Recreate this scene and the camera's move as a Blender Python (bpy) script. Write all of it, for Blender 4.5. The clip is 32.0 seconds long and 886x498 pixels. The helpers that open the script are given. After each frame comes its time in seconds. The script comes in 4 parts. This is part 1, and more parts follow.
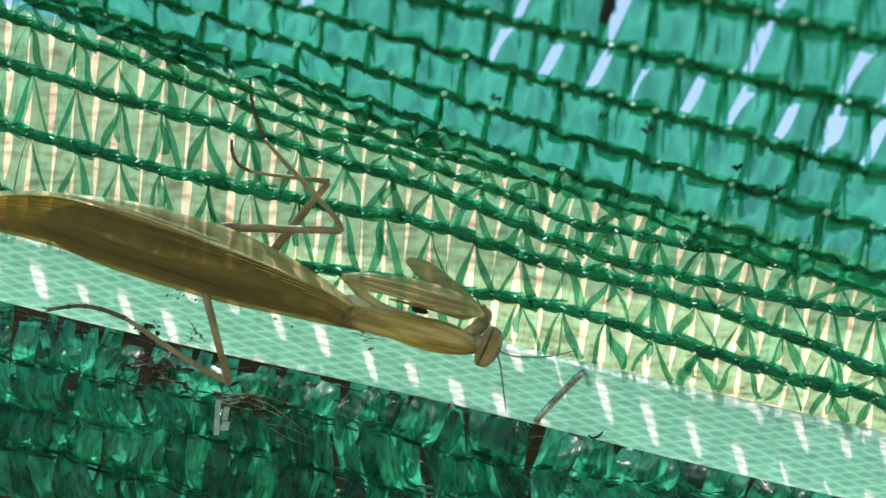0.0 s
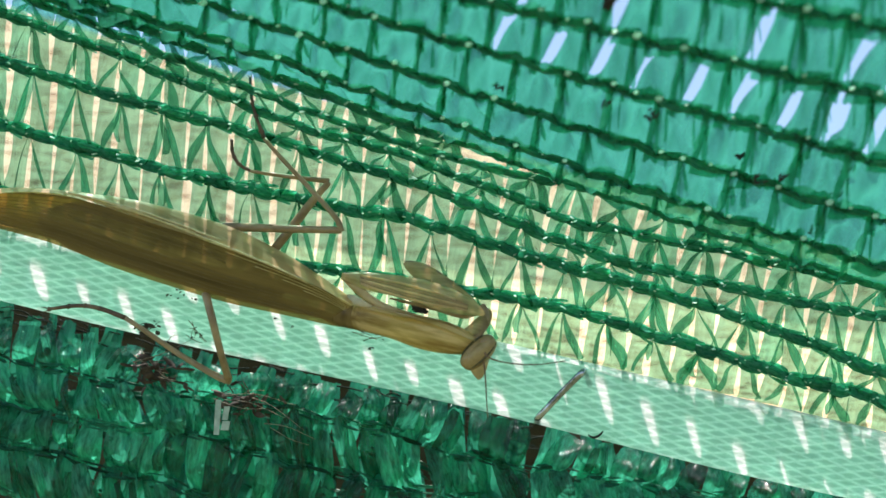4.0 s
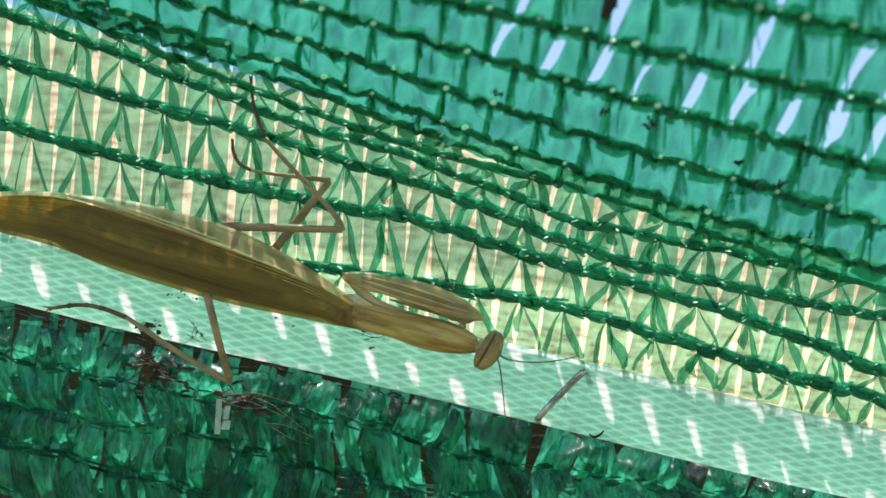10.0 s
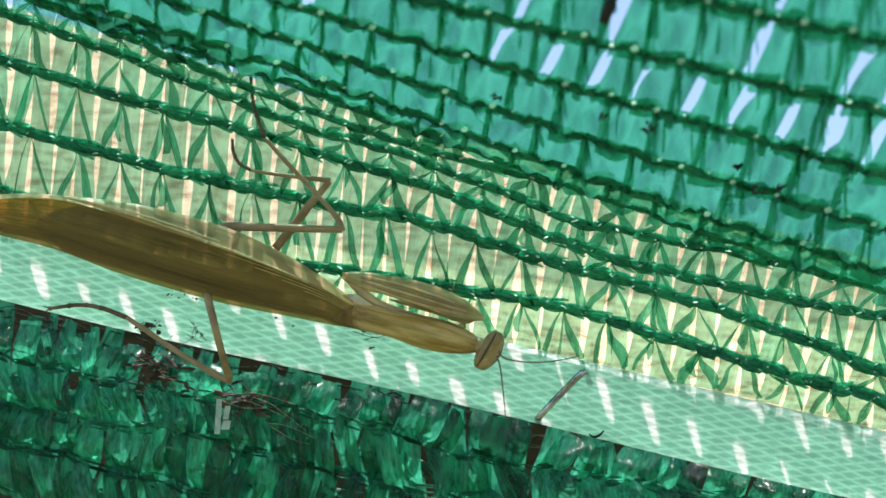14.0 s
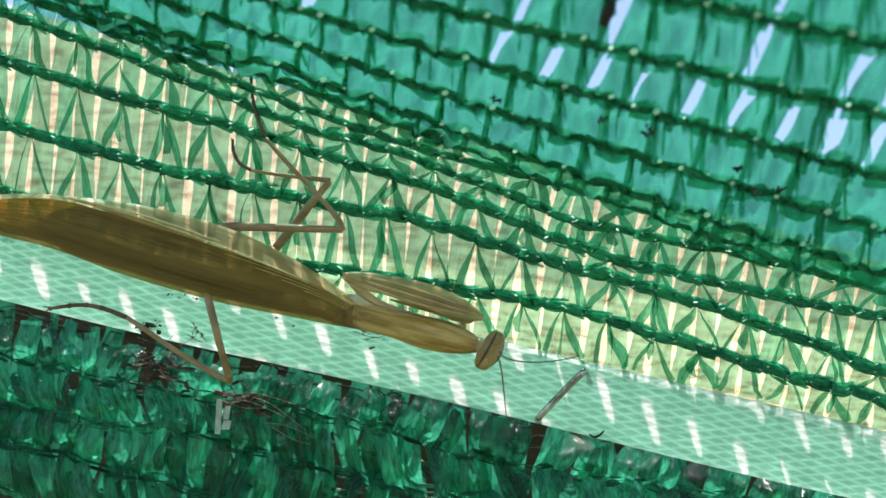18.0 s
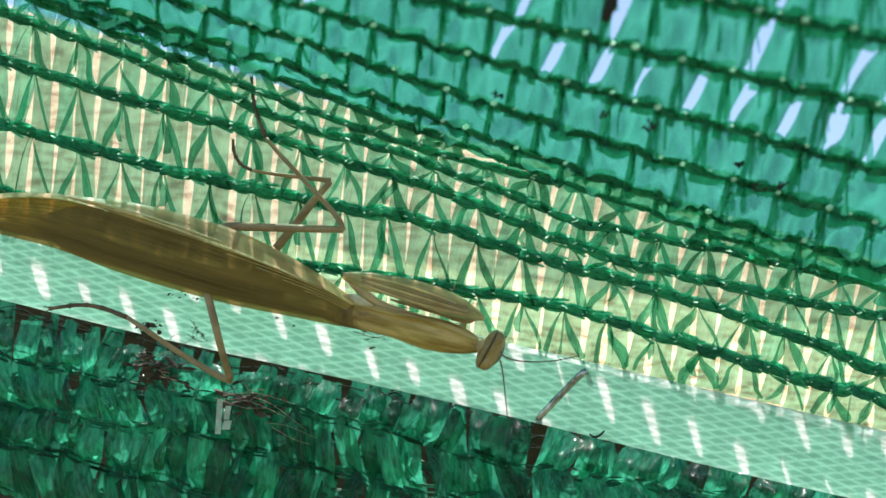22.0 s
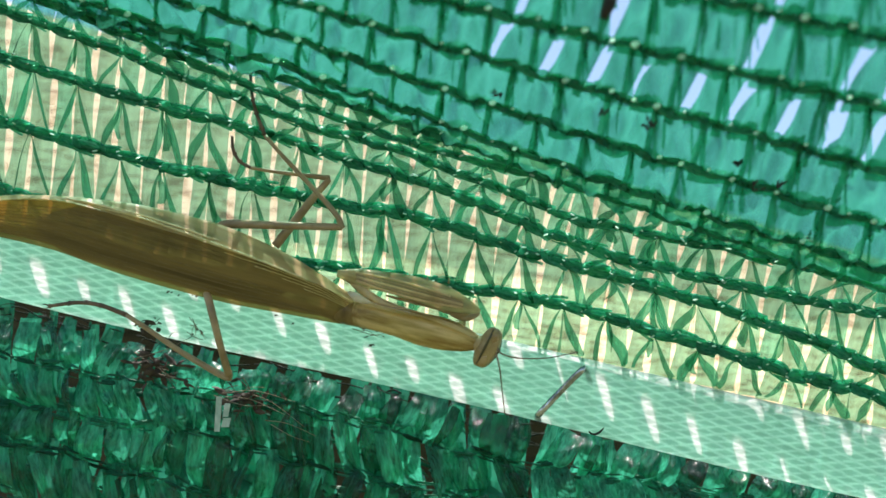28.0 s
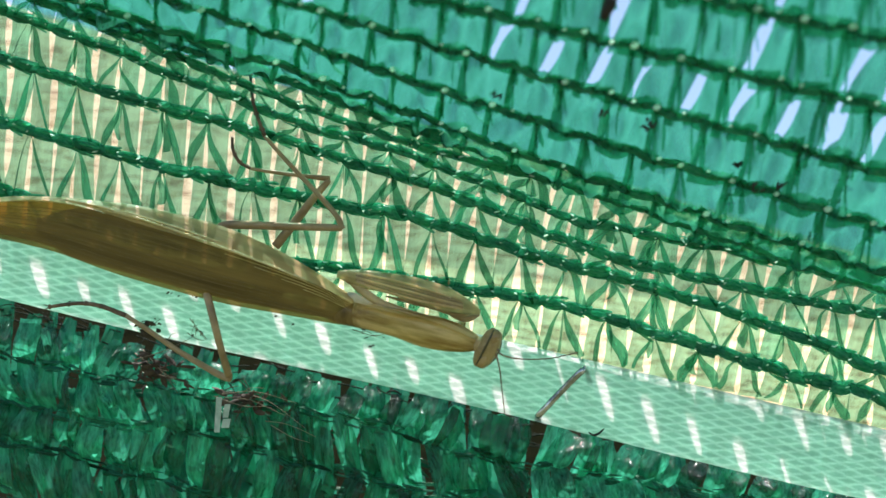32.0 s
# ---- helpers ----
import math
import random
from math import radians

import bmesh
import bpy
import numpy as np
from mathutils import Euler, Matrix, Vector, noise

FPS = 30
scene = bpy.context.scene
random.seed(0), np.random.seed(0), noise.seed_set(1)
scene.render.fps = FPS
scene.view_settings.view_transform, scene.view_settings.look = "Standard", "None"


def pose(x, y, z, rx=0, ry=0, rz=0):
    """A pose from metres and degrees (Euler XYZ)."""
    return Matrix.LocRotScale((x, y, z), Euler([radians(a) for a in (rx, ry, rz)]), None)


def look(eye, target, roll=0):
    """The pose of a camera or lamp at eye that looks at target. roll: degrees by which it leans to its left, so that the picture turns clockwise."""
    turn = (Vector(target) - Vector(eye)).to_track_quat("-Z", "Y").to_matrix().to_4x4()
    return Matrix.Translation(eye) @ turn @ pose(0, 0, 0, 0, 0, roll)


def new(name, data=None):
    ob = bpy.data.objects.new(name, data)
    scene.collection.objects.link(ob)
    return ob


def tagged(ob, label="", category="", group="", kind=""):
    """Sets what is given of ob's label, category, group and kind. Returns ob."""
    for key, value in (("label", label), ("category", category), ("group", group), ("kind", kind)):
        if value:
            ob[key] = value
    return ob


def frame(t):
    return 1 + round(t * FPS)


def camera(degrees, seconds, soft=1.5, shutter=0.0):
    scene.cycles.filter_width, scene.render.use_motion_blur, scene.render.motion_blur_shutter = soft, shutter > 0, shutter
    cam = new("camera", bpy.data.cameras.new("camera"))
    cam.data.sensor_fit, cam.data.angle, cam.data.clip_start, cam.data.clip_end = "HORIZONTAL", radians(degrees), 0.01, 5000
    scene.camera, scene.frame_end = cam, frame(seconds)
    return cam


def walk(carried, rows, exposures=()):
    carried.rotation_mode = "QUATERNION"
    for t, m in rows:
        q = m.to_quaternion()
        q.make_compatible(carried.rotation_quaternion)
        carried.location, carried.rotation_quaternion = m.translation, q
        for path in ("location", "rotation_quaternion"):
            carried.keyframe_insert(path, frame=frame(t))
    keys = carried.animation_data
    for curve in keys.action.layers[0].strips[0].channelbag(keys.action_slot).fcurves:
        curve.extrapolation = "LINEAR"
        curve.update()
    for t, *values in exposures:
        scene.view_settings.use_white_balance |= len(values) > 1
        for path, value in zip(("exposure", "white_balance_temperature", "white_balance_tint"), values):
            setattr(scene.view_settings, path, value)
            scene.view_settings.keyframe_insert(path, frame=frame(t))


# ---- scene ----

# A praying mantis on green shade netting, stapled with a strap to a timber.
# The board's plane is the working plane: U is one unit of 0.08 mm on it, x to the right, y down
# from its upper left; w is the height above the board towards the eye, in millimetres.
U = 0.00008
MM = 0.001
EYE = 172.0                     # mm from the board to the eye
UP = 15.0                       # the eye looks up by so many degrees
BASE = pose(0, 0, 0, 90 + UP, 0, 0)

# ---- camera ----
cam = camera(40.0, 32.0, soft=1.5)
cam.data.dof.use_dof = True
cam.data.dof.focus_distance = (EYE - 3) * MM
cam.data.dof.aperture_fstop = 15.5


def eye(right, down):
    """The camera, turned so that what it sees shifts by so many units on the board."""
    return BASE @ pose(0, 0, EYE * MM) @ pose(0, 0, 0, math.degrees(down * U / (EYE * MM)), math.degrees(right * U / (EYE * MM)), 0)


walk(cam, [(t, eye(right, down)) for t, right, down in
           ((0.0, -1.5, 1.7), (3.5, -1.5, 1.3), (5.5, -0.6, 0.2), (8.0, 0, -0.2), (9.0, 0, 0), (14.5, 0, 0), (18.0, 0.4, 0), (20.0, 1.1, 0), (22.0, 1.1, 0), (24.05, 1.4, 0),
            (24.4, -0.4, -4.6), (25.5, -0.4, -4.6), (27.5, -0.4, -4.4), (29.0, -0.4, -4.4), (30.0, -0.4, -3.3), (32.0, -0.4, -3.1))],
     exposures=[(0.0, 1.10), (32.0, 1.10)])

# ---- world and sun ----
RAY = Vector((-0.08, 0.87, -0.46)).normalized()      # towards the sun, in the board's space
SUN = BASE.to_3x3() @ RAY
world = bpy.data.worlds.new("sky")
scene.world = world
world.use_nodes = True
wn = world.node_tree
sky = wn.nodes.new("ShaderNodeTexSky")
sky.sky_type, sky.sun_disc = "NISHITA", False
sky.sun_elevation = math.asin(SUN.z)
sky.sun_rotation = math.atan2(SUN.x, SUN.y)
wn.nodes["Background"].inputs["Strength"].default_value = 0.11
wn.links.new(sky.outputs[0], wn.nodes["Background"].inputs["Color"])
sun = new("sun", bpy.data.lights.new("sun", "SUN"))
sun.data.energy, sun.data.angle, sun.data.color = 5.0, radians(0.53), (1.0, 0.95, 0.86)
sun.matrix_world = look(SUN * 3, (0, 0, 0))


# ---- materials ----
def material(name):
    m = bpy.data.materials.new(name)
    m.use_nodes = True
    m.node_tree.nodes.clear()
    return m, m.node_tree


def node(tree, kind, **values):
    n = tree.nodes.new("ShaderNode" + kind)
    for key, value in values.items():
        n.inputs[key.replace("_", " ")].default_value = value
    return n


def link(tree, a, b, out=0):
    tree.links.new(a.outputs[out], b)


def ramp(tree, fac, *stops):
    r = tree.nodes.new("ShaderNodeValToRGB")
    els = r.color_ramp.elements
    while len(els) < len(stops):
        els.new(0.5)
    for e, (p, c) in zip(els, stops):
        e.position, e.color = p, (*c, 1)
    tree.links.new(fac, r.inputs[0])
    return r


def grain(tree, scale, stretch=(1, 1, 1), detail=4.0, rough=0.6, turn=0.0):
    co = tree.nodes.new("ShaderNodeTexCoord")
    rot = tree.nodes.new("ShaderNodeMapping")
    rot.inputs["Rotation"].default_value = (0, 0, radians(turn))
    link(tree, co, rot.inputs[0], "Object")
    mp = tree.nodes.new("ShaderNodeMapping")
    mp.inputs["Scale"].default_value = stretch
    link(tree, rot, mp.inputs[0])
    n = node(tree, "TexNoise", Scale=scale, Detail=detail, Roughness=rough)
    link(tree, mp, n.inputs["Vector"])
    return n


def finish(tree, shader):
    out = tree.nodes.new("ShaderNodeOutputMaterial")
    tree.links.new(shader.outputs[0], out.inputs[0])


def bump(tree, height, strength, distance):
    b = node(tree, "Bump", Strength=strength, Distance=distance)
    tree.links.new(height, b.inputs["Height"])
    return b


def film(name, dark, light, clear, clear_part, through_part, gloss=0.22, size=4.0, stretch=(2.5, 0.5, 1), uneven=0.72, turn=0.0, ior=1.5, spread=(0.8, 1.18), relief=0.05):
    """A thin film: gloss on a streaky body colour, partly clear, partly letting light through diffused."""
    m, t = material(name)
    g = grain(t, size, stretch, 5.0, 0.6, turn)
    info = t.nodes.new("ShaderNodeObjectInfo")
    col = ramp(t, g.outputs[0], (0.3, dark), (0.72, light))
    own = t.nodes.new("ShaderNodeMapRange")
    own.inputs["To Min"].default_value, own.inputs["To Max"].default_value = spread
    link(t, info, own.inputs["Value"], "Random")
    hsv = node(t, "HueSaturation")
    link(t, own, hsv.inputs["Value"])
    link(t, col, hsv.inputs["Color"])
    p = node(t, "BsdfPrincipled", Roughness=gloss, IOR=ior)
    link(t, hsv, p.inputs["Base Color"])
    fine = grain(t, size * 2.2, stretch, 4.0, 0.6, turn)
    b = bump(t, fine.outputs[0], 0.4, relief if size < 50 else 0.0003)
    link(t, b, p.inputs["Normal"])
    tl = node(t, "BsdfTranslucent")
    link(t, hsv, tl.inputs[0])
    a = node(t, "MixShader", Fac=through_part)
    link(t, p, a.inputs[1]), link(t, tl, a.inputs[2])
    thin = ramp(t, grain(t, size * 0.8, stretch).outputs[0], (0.3, [c * uneven for c in clear]), (0.7, [min(c * 1.15, 1) for c in clear]))
    tr = node(t, "BsdfTransparent")
    link(t, thin, tr.inputs[0])
    mx = node(t, "MixShader", Fac=clear_part)
    link(t, a, mx.inputs[1]), link(t, tr, mx.inputs[2])
    finish(t, mx)
    return m


def solid(name, dark, light, scale, stretch=(1, 1, 1), gloss=0.5, depth=0.0001, through_part=0.0, fine=6.0, turn=0.0, mid=None):
    m, t = material(name)
    g = grain(t, scale, stretch, 4.0, 0.6, turn)
    col = ramp(t, g.outputs[0], (0.32, dark), (0.7, light)) if mid is None else ramp(t, g.outputs[0], (0.34, dark), (0.47, mid), (0.6, light))
    p = node(t, "BsdfPrincipled", Roughness=gloss)
    link(t, col, p.inputs["Base Color"])
    b = bump(t, grain(t, scale * fine, stretch, 4.0, 0.6, turn).outputs[0], 0.4, depth)
    link(t, b, p.inputs["Normal"])
    last = p
    if through_part:
        tl = node(t, "BsdfTranslucent")
        link(t, col, tl.inputs[0])
        last = node(t, "MixShader", Fac=through_part)
        link(t, p, last.inputs[1]), link(t, tl, last.inputs[2])
    finish(t, last)
    return m


NET_TAPE = film("net_tape", (0.06, 0.19, 0.12), (0.10, 0.28, 0.19), (0.35, 0.61, 0.51), 0.87, 0.6, 0.25, 3.0, (1.6, 0.7, 1), 0.72)
NET_DENSE = film("net_tape_dense", (0.02, 0.20, 0.12), (0.045, 0.29, 0.19), (0.17, 0.575, 0.36), 0.5, 0.55, 0.25, 3.0, (1.6, 0.8, 1), 0.55)
NET_SNUG = film("net_tape_gathered", (0.04, 0.20, 0.13), (0.08, 0.33, 0.23), (0.32, 0.68, 0.53), 0.72, 0.58, 0.25, 3.0, (1.6, 0.8, 1), 0.6)
NET_CREASE = film("net_tape_creased", (0.02, 0.17, 0.09), (0.06, 0.32, 0.20), (0.24, 0.60, 0.42), 0.76, 0.55, 0.25, 3.0, (3.0, 0.4, 1), 0.75)
NET_BACK = film("net_tape_backing", (0.035, 0.25, 0.16), (0.06, 0.36, 0.25), (0.28, 0.66, 0.50), 0.78, 0.6, 0.22, 900.0)
NET_FOLD = film("net_tape_doubled", (0.014, 0.18, 0.105), (0.05, 0.33, 0.21), (0.25, 0.58, 0.41), 0.6, 0.52, 0.2, 4.0, (2.5, 0.5, 1), 0.6, 0.0, 1.5, (0.5, 1.5))
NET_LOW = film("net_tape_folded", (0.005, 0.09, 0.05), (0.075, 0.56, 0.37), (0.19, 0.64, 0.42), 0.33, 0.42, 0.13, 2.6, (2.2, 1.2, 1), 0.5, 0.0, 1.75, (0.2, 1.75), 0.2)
NET_CHAIN = film("net_chain", (0.035, 0.44, 0.27), (0.26, 0.92, 0.68), (0.22, 0.70, 0.48), 0.4, 0.7, 0.1, 3.0, (1, 1, 1), 0.72, 0.0, 1.6)
# darker than NET_CHAIN: shade in the heap's creases, put into the colour
NET_STRAND_SHADED = film("net_strand_shaded", (0.008, 0.10, 0.06), (0.04, 0.33, 0.21), (0.1, 0.5, 0.33), 0.2, 0.45, 0.4, 3.0, (1, 1, 1), 0.72, 0.0, 1.45, (0.4, 1.5))
# near-white: the sun's glints on the cords, put into a colour
NET_GLINT = film("net_glint", (0.75, 0.95, 0.88), (0.95, 1.0, 0.98), (0.6, 0.95, 0.8), 0.05, 0.7, 0.12)


def wood(name, dark, mid, light):
    m, t = material(name)
    g = grain(t, 60, (1.3, 18, 18), 4, 0.6)
    h = grain(t, 260, (0.12, 6.5, 4), 6, 0.7)
    mixn = t.nodes.new("ShaderNodeMath")
    mixn.operation = "MULTIPLY_ADD"
    mixn.inputs[1].default_value = 0.82
    link(t, h, mixn.inputs[0])
    half = t.nodes.new("ShaderNodeMath")
    half.operation = "MULTIPLY"
    half.inputs[1].default_value = 0.18
    link(t, g, half.inputs[0])
    link(t, half, mixn.inputs[2])
    col = ramp(t, mixn.outputs[0], (0.42, dark), (0.465, mid), (0.51, light))
    p = node(t, "BsdfPrincipled", Roughness=0.75)
    link(t, col, p.inputs["Base Color"])
    b = bump(t, mixn.outputs[0], 0.6, 0.0004)
    link(t, b, p.inputs["Normal"])
    finish(t, p)
    return m


WOOD = wood("sawn_wood", (0.24, 0.085, 0.025), (0.68, 0.43, 0.19), (0.91, 0.75, 0.45))
# wood darkened almost to black: the shade between the folds is in its colour
WOOD_DARK = wood("shade_dark_wood", (0.010, 0.013, 0.008), (0.02, 0.022, 0.014), (0.06, 0.046, 0.03))


def strap_material():
    m, t = material("embossed_strap")
    co = t.nodes.new("ShaderNodeTexCoord")

    def wave(turn, scale, distort):
        mp = t.nodes.new("ShaderNodeMapping")
        mp.inputs["Rotation"].default_value = (0, 0, radians(turn))
        link(t, co, mp.inputs[0], "Object")
        w = node(t, "TexWave", Scale=scale, Distortion=distort, Detail=1.5, Detail_Scale=60.0)
        link(t, mp, w.inputs["Vector"])
        return w
    a, b = wave(-95, 290, 2.4), wave(-62, 270, 2.4)
    mx = t.nodes.new("ShaderNodeMath")
    mx.operation = "MAXIMUM"
    link(t, a, mx.inputs[0]), link(t, b, mx.inputs[1])
    col = ramp(t, mx.outputs[0], (0.5, (0.58, 0.68, 0.65)), (0.8, (0.70, 0.78, 0.76)), (0.99, (0.96, 0.97, 0.97)))
    cloud = ramp(t, grain(t, 340, (0.5, 3.4, 1), 6.0, 0.75, 13).outputs[0], (0.32, (0.64, 0.67, 0.67)), (0.66, (1, 1, 1)))
    worn = t.nodes.new("ShaderNodeVectorMath")
    worn.operation = "MULTIPLY"
    link(t, col, worn.inputs[0]), link(t, cloud, worn.inputs[1])
    col = worn
    p = node(t, "BsdfPrincipled", Roughness=0.3)
    link(t, col, p.inputs["Base Color"])
    bp = bump(t, mx.outputs[0], 0.5, 0.0002)
    link(t, bp, p.inputs["Normal"])
    tl = node(t, "BsdfTranslucent")
    link(t, col, tl.inputs[0])
    mixed = node(t, "MixShader", Fac=0.8)
    link(t, p, mixed.inputs[1]), link(t, tl, mixed.inputs[2])
    finish(t, mixed)
    return m


STRAP = strap_material()
STRAP_BACK = film("strap_back", (0.90, 0.95, 0.93), (0.95, 0.97, 0.96), (0.9, 0.97, 0.94), 0.6, 0.95, 0.4, 300.0, (1, 1, 1))
WING = film("wing", (0.10, 0.066, 0.018), (0.29, 0.20, 0.065), (0.78, 0.56, 0.20), 0.26, 0.13, 0.42, 330.0, (0.1, 1.7, 1), 0.72, 17)
HIND_WING = film("hind_wing", (0.42, 0.29, 0.09), (0.62, 0.45, 0.17), (0.85, 0.7, 0.3), 0.0, 0.7, 0.4, 330.0, (0.1, 1.7, 1), 0.72, 17)
WING_EDGE = film("wing_edge", (0.42, 0.29, 0.12), (0.76, 0.56, 0.28), (0.85, 0.70, 0.42), 0.12, 0.5, 0.45, 330.0, (0.1, 1.7, 1), 0.72, 22)
# near-white, for the sun that falls on the wing's root
SUNLIT_ROOT = solid("sunlit_wing_root", (0.80, 0.72, 0.52), (0.98, 0.93, 0.80), 500, gloss=0.3, through_part=0.55)
VEIN = solid("wing_vein", (0.55, 0.44, 0.19), (0.80, 0.69, 0.38), 900, gloss=0.35)
DARK_VEIN = solid("wing_fine_vein", (0.11, 0.075, 0.02), (0.22, 0.15, 0.05), 900, gloss=0.4)
SKIN = solid("mantis_skin", (0.33, 0.19, 0.055), (0.84, 0.65, 0.32), 520, (0.14, 1.2, 1), 0.26, 0.00008, 0.5, 3.0, 15, (0.54, 0.39, 0.14))
# darker than SKIN: the shading where the thorax meets the wings
SKIN_SHADED = solid("mantis_skin_shaded", (0.20, 0.13, 0.042), (0.42, 0.29, 0.10), 420, (1.4, 0.6, 1), 0.3, 0.00006, 0.45)
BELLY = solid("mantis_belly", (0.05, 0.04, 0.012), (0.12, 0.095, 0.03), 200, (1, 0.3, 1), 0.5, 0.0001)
LEG = solid("mantis_leg", (0.32, 0.22, 0.115), (0.58, 0.43, 0.25), 300, (1, 1, 1), 0.4, 0.00006, 0.35)
PALE = solid("mantis_pale_skin", (0.55, 0.41, 0.20), (0.86, 0.70, 0.42), 300, (1, 1, 1), 0.38, 0.00006, 0.45)


LEG_STRIPED = film("striped_foreleg", (0.34, 0.26, 0.13), (0.80, 0.68, 0.44), (0.80, 0.74, 0.54), 0.42, 0.5, 0.3, 900.0, (0.05, 1.3, 1.3), 0.6, 17)
FOOT = solid("mantis_foot", (0.05, 0.03, 0.02), (0.24, 0.14, 0.08), 500, (1, 1, 1), 0.5, 0.00006)
HEAD_SKIN = solid("mantis_head_skin", (0.28, 0.18, 0.06), (0.54, 0.39, 0.17), 420, (1, 1, 1), 0.28, 0.00005, 0.2)
EYE_SKIN = solid("mantis_eye", (0.26, 0.165, 0.06), (0.46, 0.32, 0.14), 300, gloss=0.2, depth=0.00002)
BLACK = solid("black_spot", (0.006, 0.004, 0.004), (0.022, 0.016, 0.014), 300, gloss=0.7)
STEEL = solid("dull_steel", (0.10, 0.10, 0.09), (0.80, 0.81, 0.80), 900, (1, 1, 1), 0.2, 0.00006)
STEEL.node_tree.nodes["Principled BSDF"].inputs["Metallic"].default_value = 0.9
DIRT = solid("dry_debris", (0.012, 0.009, 0.006), (0.085, 0.06, 0.04), 900, gloss=0.8, depth=0.0002)
FIBRE = solid("dry_fibre", (0.12, 0.095, 0.065), (0.34, 0.28, 0.20), 900, gloss=0.7)
SCRAP = solid("pale_scrap", (0.26, 0.37, 0.31), (0.50, 0.60, 0.53), 700, gloss=0.6)
SOIL = solid("weedy_soil", (0.05, 0.07, 0.03), (0.12, 0.12, 0.06), 3, gloss=0.95, depth=0.01)


# ---- building helpers ----
def at(x, y, w):
    """The place of (x, y) on the working plane, lifted w mm along the sight line, in metres in the board's space."""
    k = (EYE - w) / EYE
    return Vector(((x - 784) * U * k, (441 - y) * U * k, w * MM))


def scale_at(w):
    return U * (EYE - w) / EYE


def mesh_of(name, verts, faces, mat, smooth=True):
    me = bpy.data.meshes.new(name)
    me.from_pydata([tuple(v) for v in verts], [], faces)
    me.materials.append(mat)
    if smooth:
        me.polygons.foreach_set("use_smooth", [True] * len(me.polygons))
    me.update()
    return me


def part(name, me, parent, label=""):
    ob = new(name, me)
    ob.parent = parent
    return tagged(ob, label)


def thing(name, label, category, me=None, group="", kind=""):
    ob = new(name, me)
    ob.matrix_basis = BASE.copy()
    return tagged(ob, label, category, group, kind)


class Build:
    """Collects the points and faces of one mesh."""

    def __init__(self):
        self.v, self.f = [], []

    def ribbon(self, p, q, width, lie=(0, 0, 1), twist=(0, 0), sag=0.0, pinch=0.6, crease=0.12, steps=5):
        """A strip of film from p to q: narrower at its ends, creased along the middle, twisted."""
        p, q = Vector(p), Vector(q)
        d = (q - p).normalized()
        nrm = (Vector(lie) - d * d.dot(Vector(lie))).normalized()
        side = d.cross(nrm)
        n0 = len(self.v)
        for i in range(steps + 1):
            s = i / steps
            a = twist[0] + (twist[1] - twist[0]) * s
            half = width / 2 * (pinch + (1 - pinch) * math.sin(math.pi * s) ** 0.7)
            e = side * math.cos(a) + nrm * math.sin(a)
            up = nrm * math.cos(a) - side * math.sin(a)
            c = p.lerp(q, s) + nrm * sag * math.sin(math.pi * s)
            self.v += [c - e * half, c + up * crease * width, c + e * half]
        for i in range(steps):
            k = n0 + 3 * i
            self.f += [(k, k + 1, k + 4, k + 3), (k + 1, k + 2, k + 5, k + 4)]

    def tube(self, pts, radii, sides=8, flat=1.0, lie=(0, 0, 1)):
        """A closed tube through the points; radii across, flat times that along lie."""
        pts = [Vector(p) for p in pts]
        n0, n = len(self.v), len(pts)
        for i, p in enumerate(pts):
            d = (pts[min(i + 1, n - 1)] - pts[max(i - 1, 0)]).normalized()
            up = Vector(lie) - d * d.dot(Vector(lie))
            up = up.normalized() if up.length > 1e-6 else d.orthogonal().normalized()
            side = d.cross(up)
            for j in range(sides):
                a = 2 * math.pi * j / sides
                self.v.append(p + side * math.cos(a) * radii[i] + up * math.sin(a) * radii[i] * flat)
        for i in range(n - 1):
            for j in range(sides):
                k, l = n0 + i * sides + j, n0 + i * sides + (j + 1) % sides
                self.f.append((k, l, l + sides, k + sides))
        self.f.append(tuple(range(n0 + sides - 1, n0 - 1, -1)))
        self.f.append(tuple(n0 + (n - 1) * sides + j for j in range(sides)))

    def blob(self, c, rx, ry, rz, turn=0.0, rough=0.0, rng=random, sides=10, rings=7):
        c = Vector(c)
        n0 = len(self.v)
        for i in range(rings + 1):
            th = math.pi * (0.02 + 0.96 * i / rings)
            for j in range(sides):
                ph = 2 * math.pi * j / sides
                k = 1 + rough * (rng.random() - 0.5)
                x, y, z = rx * math.cos(th) * k, ry * math.sin(th) * math.cos(ph) * k, rz * math.sin(th) * math.sin(ph) * k
                self.v.append(c + Vector((x * math.cos(turn) - y * math.sin(turn), x * math.sin(turn) + y * math.cos(turn), z)))
        for i in range(rings):
            for j in range(sides):
                k, l = n0 + i * sides + j, n0 + i * sides + (j + 1) % sides
                self.f.append((k, l, l + sides, k + sides))
        self.f.append(tuple(range(n0 + sides - 1, n0 - 1, -1)))
        self.f.append(tuple(n0 + rings * sides + j for j in range(sides)))

    def prism(self, corners, low, high):
        """A slab on the outline corners (x, y), from height low to high mm, straight up from the board."""
        n0, n = len(self.v), len(corners)
        for z in (low, high):
            self.v += [Vector(((x - 784) * U, (441 - y) * U, z * MM)) for x, y in corners]
        self.f.append(tuple(range(n0 + n - 1, n0 - 1, -1)))
        self.f.append(tuple(range(n0 + n, n0 + 2 * n)))
        for i in range(n):
            j = (i + 1) % n
            self.f.append((n0 + i, n0 + j, n0 + n + j, n0 + n + i))

    def mesh(self, name, mat, smooth=True):
        me = mesh_of(name, self.v, self.f, mat, smooth)
        bm = bmesh.new()
        bm.from_mesh(me)
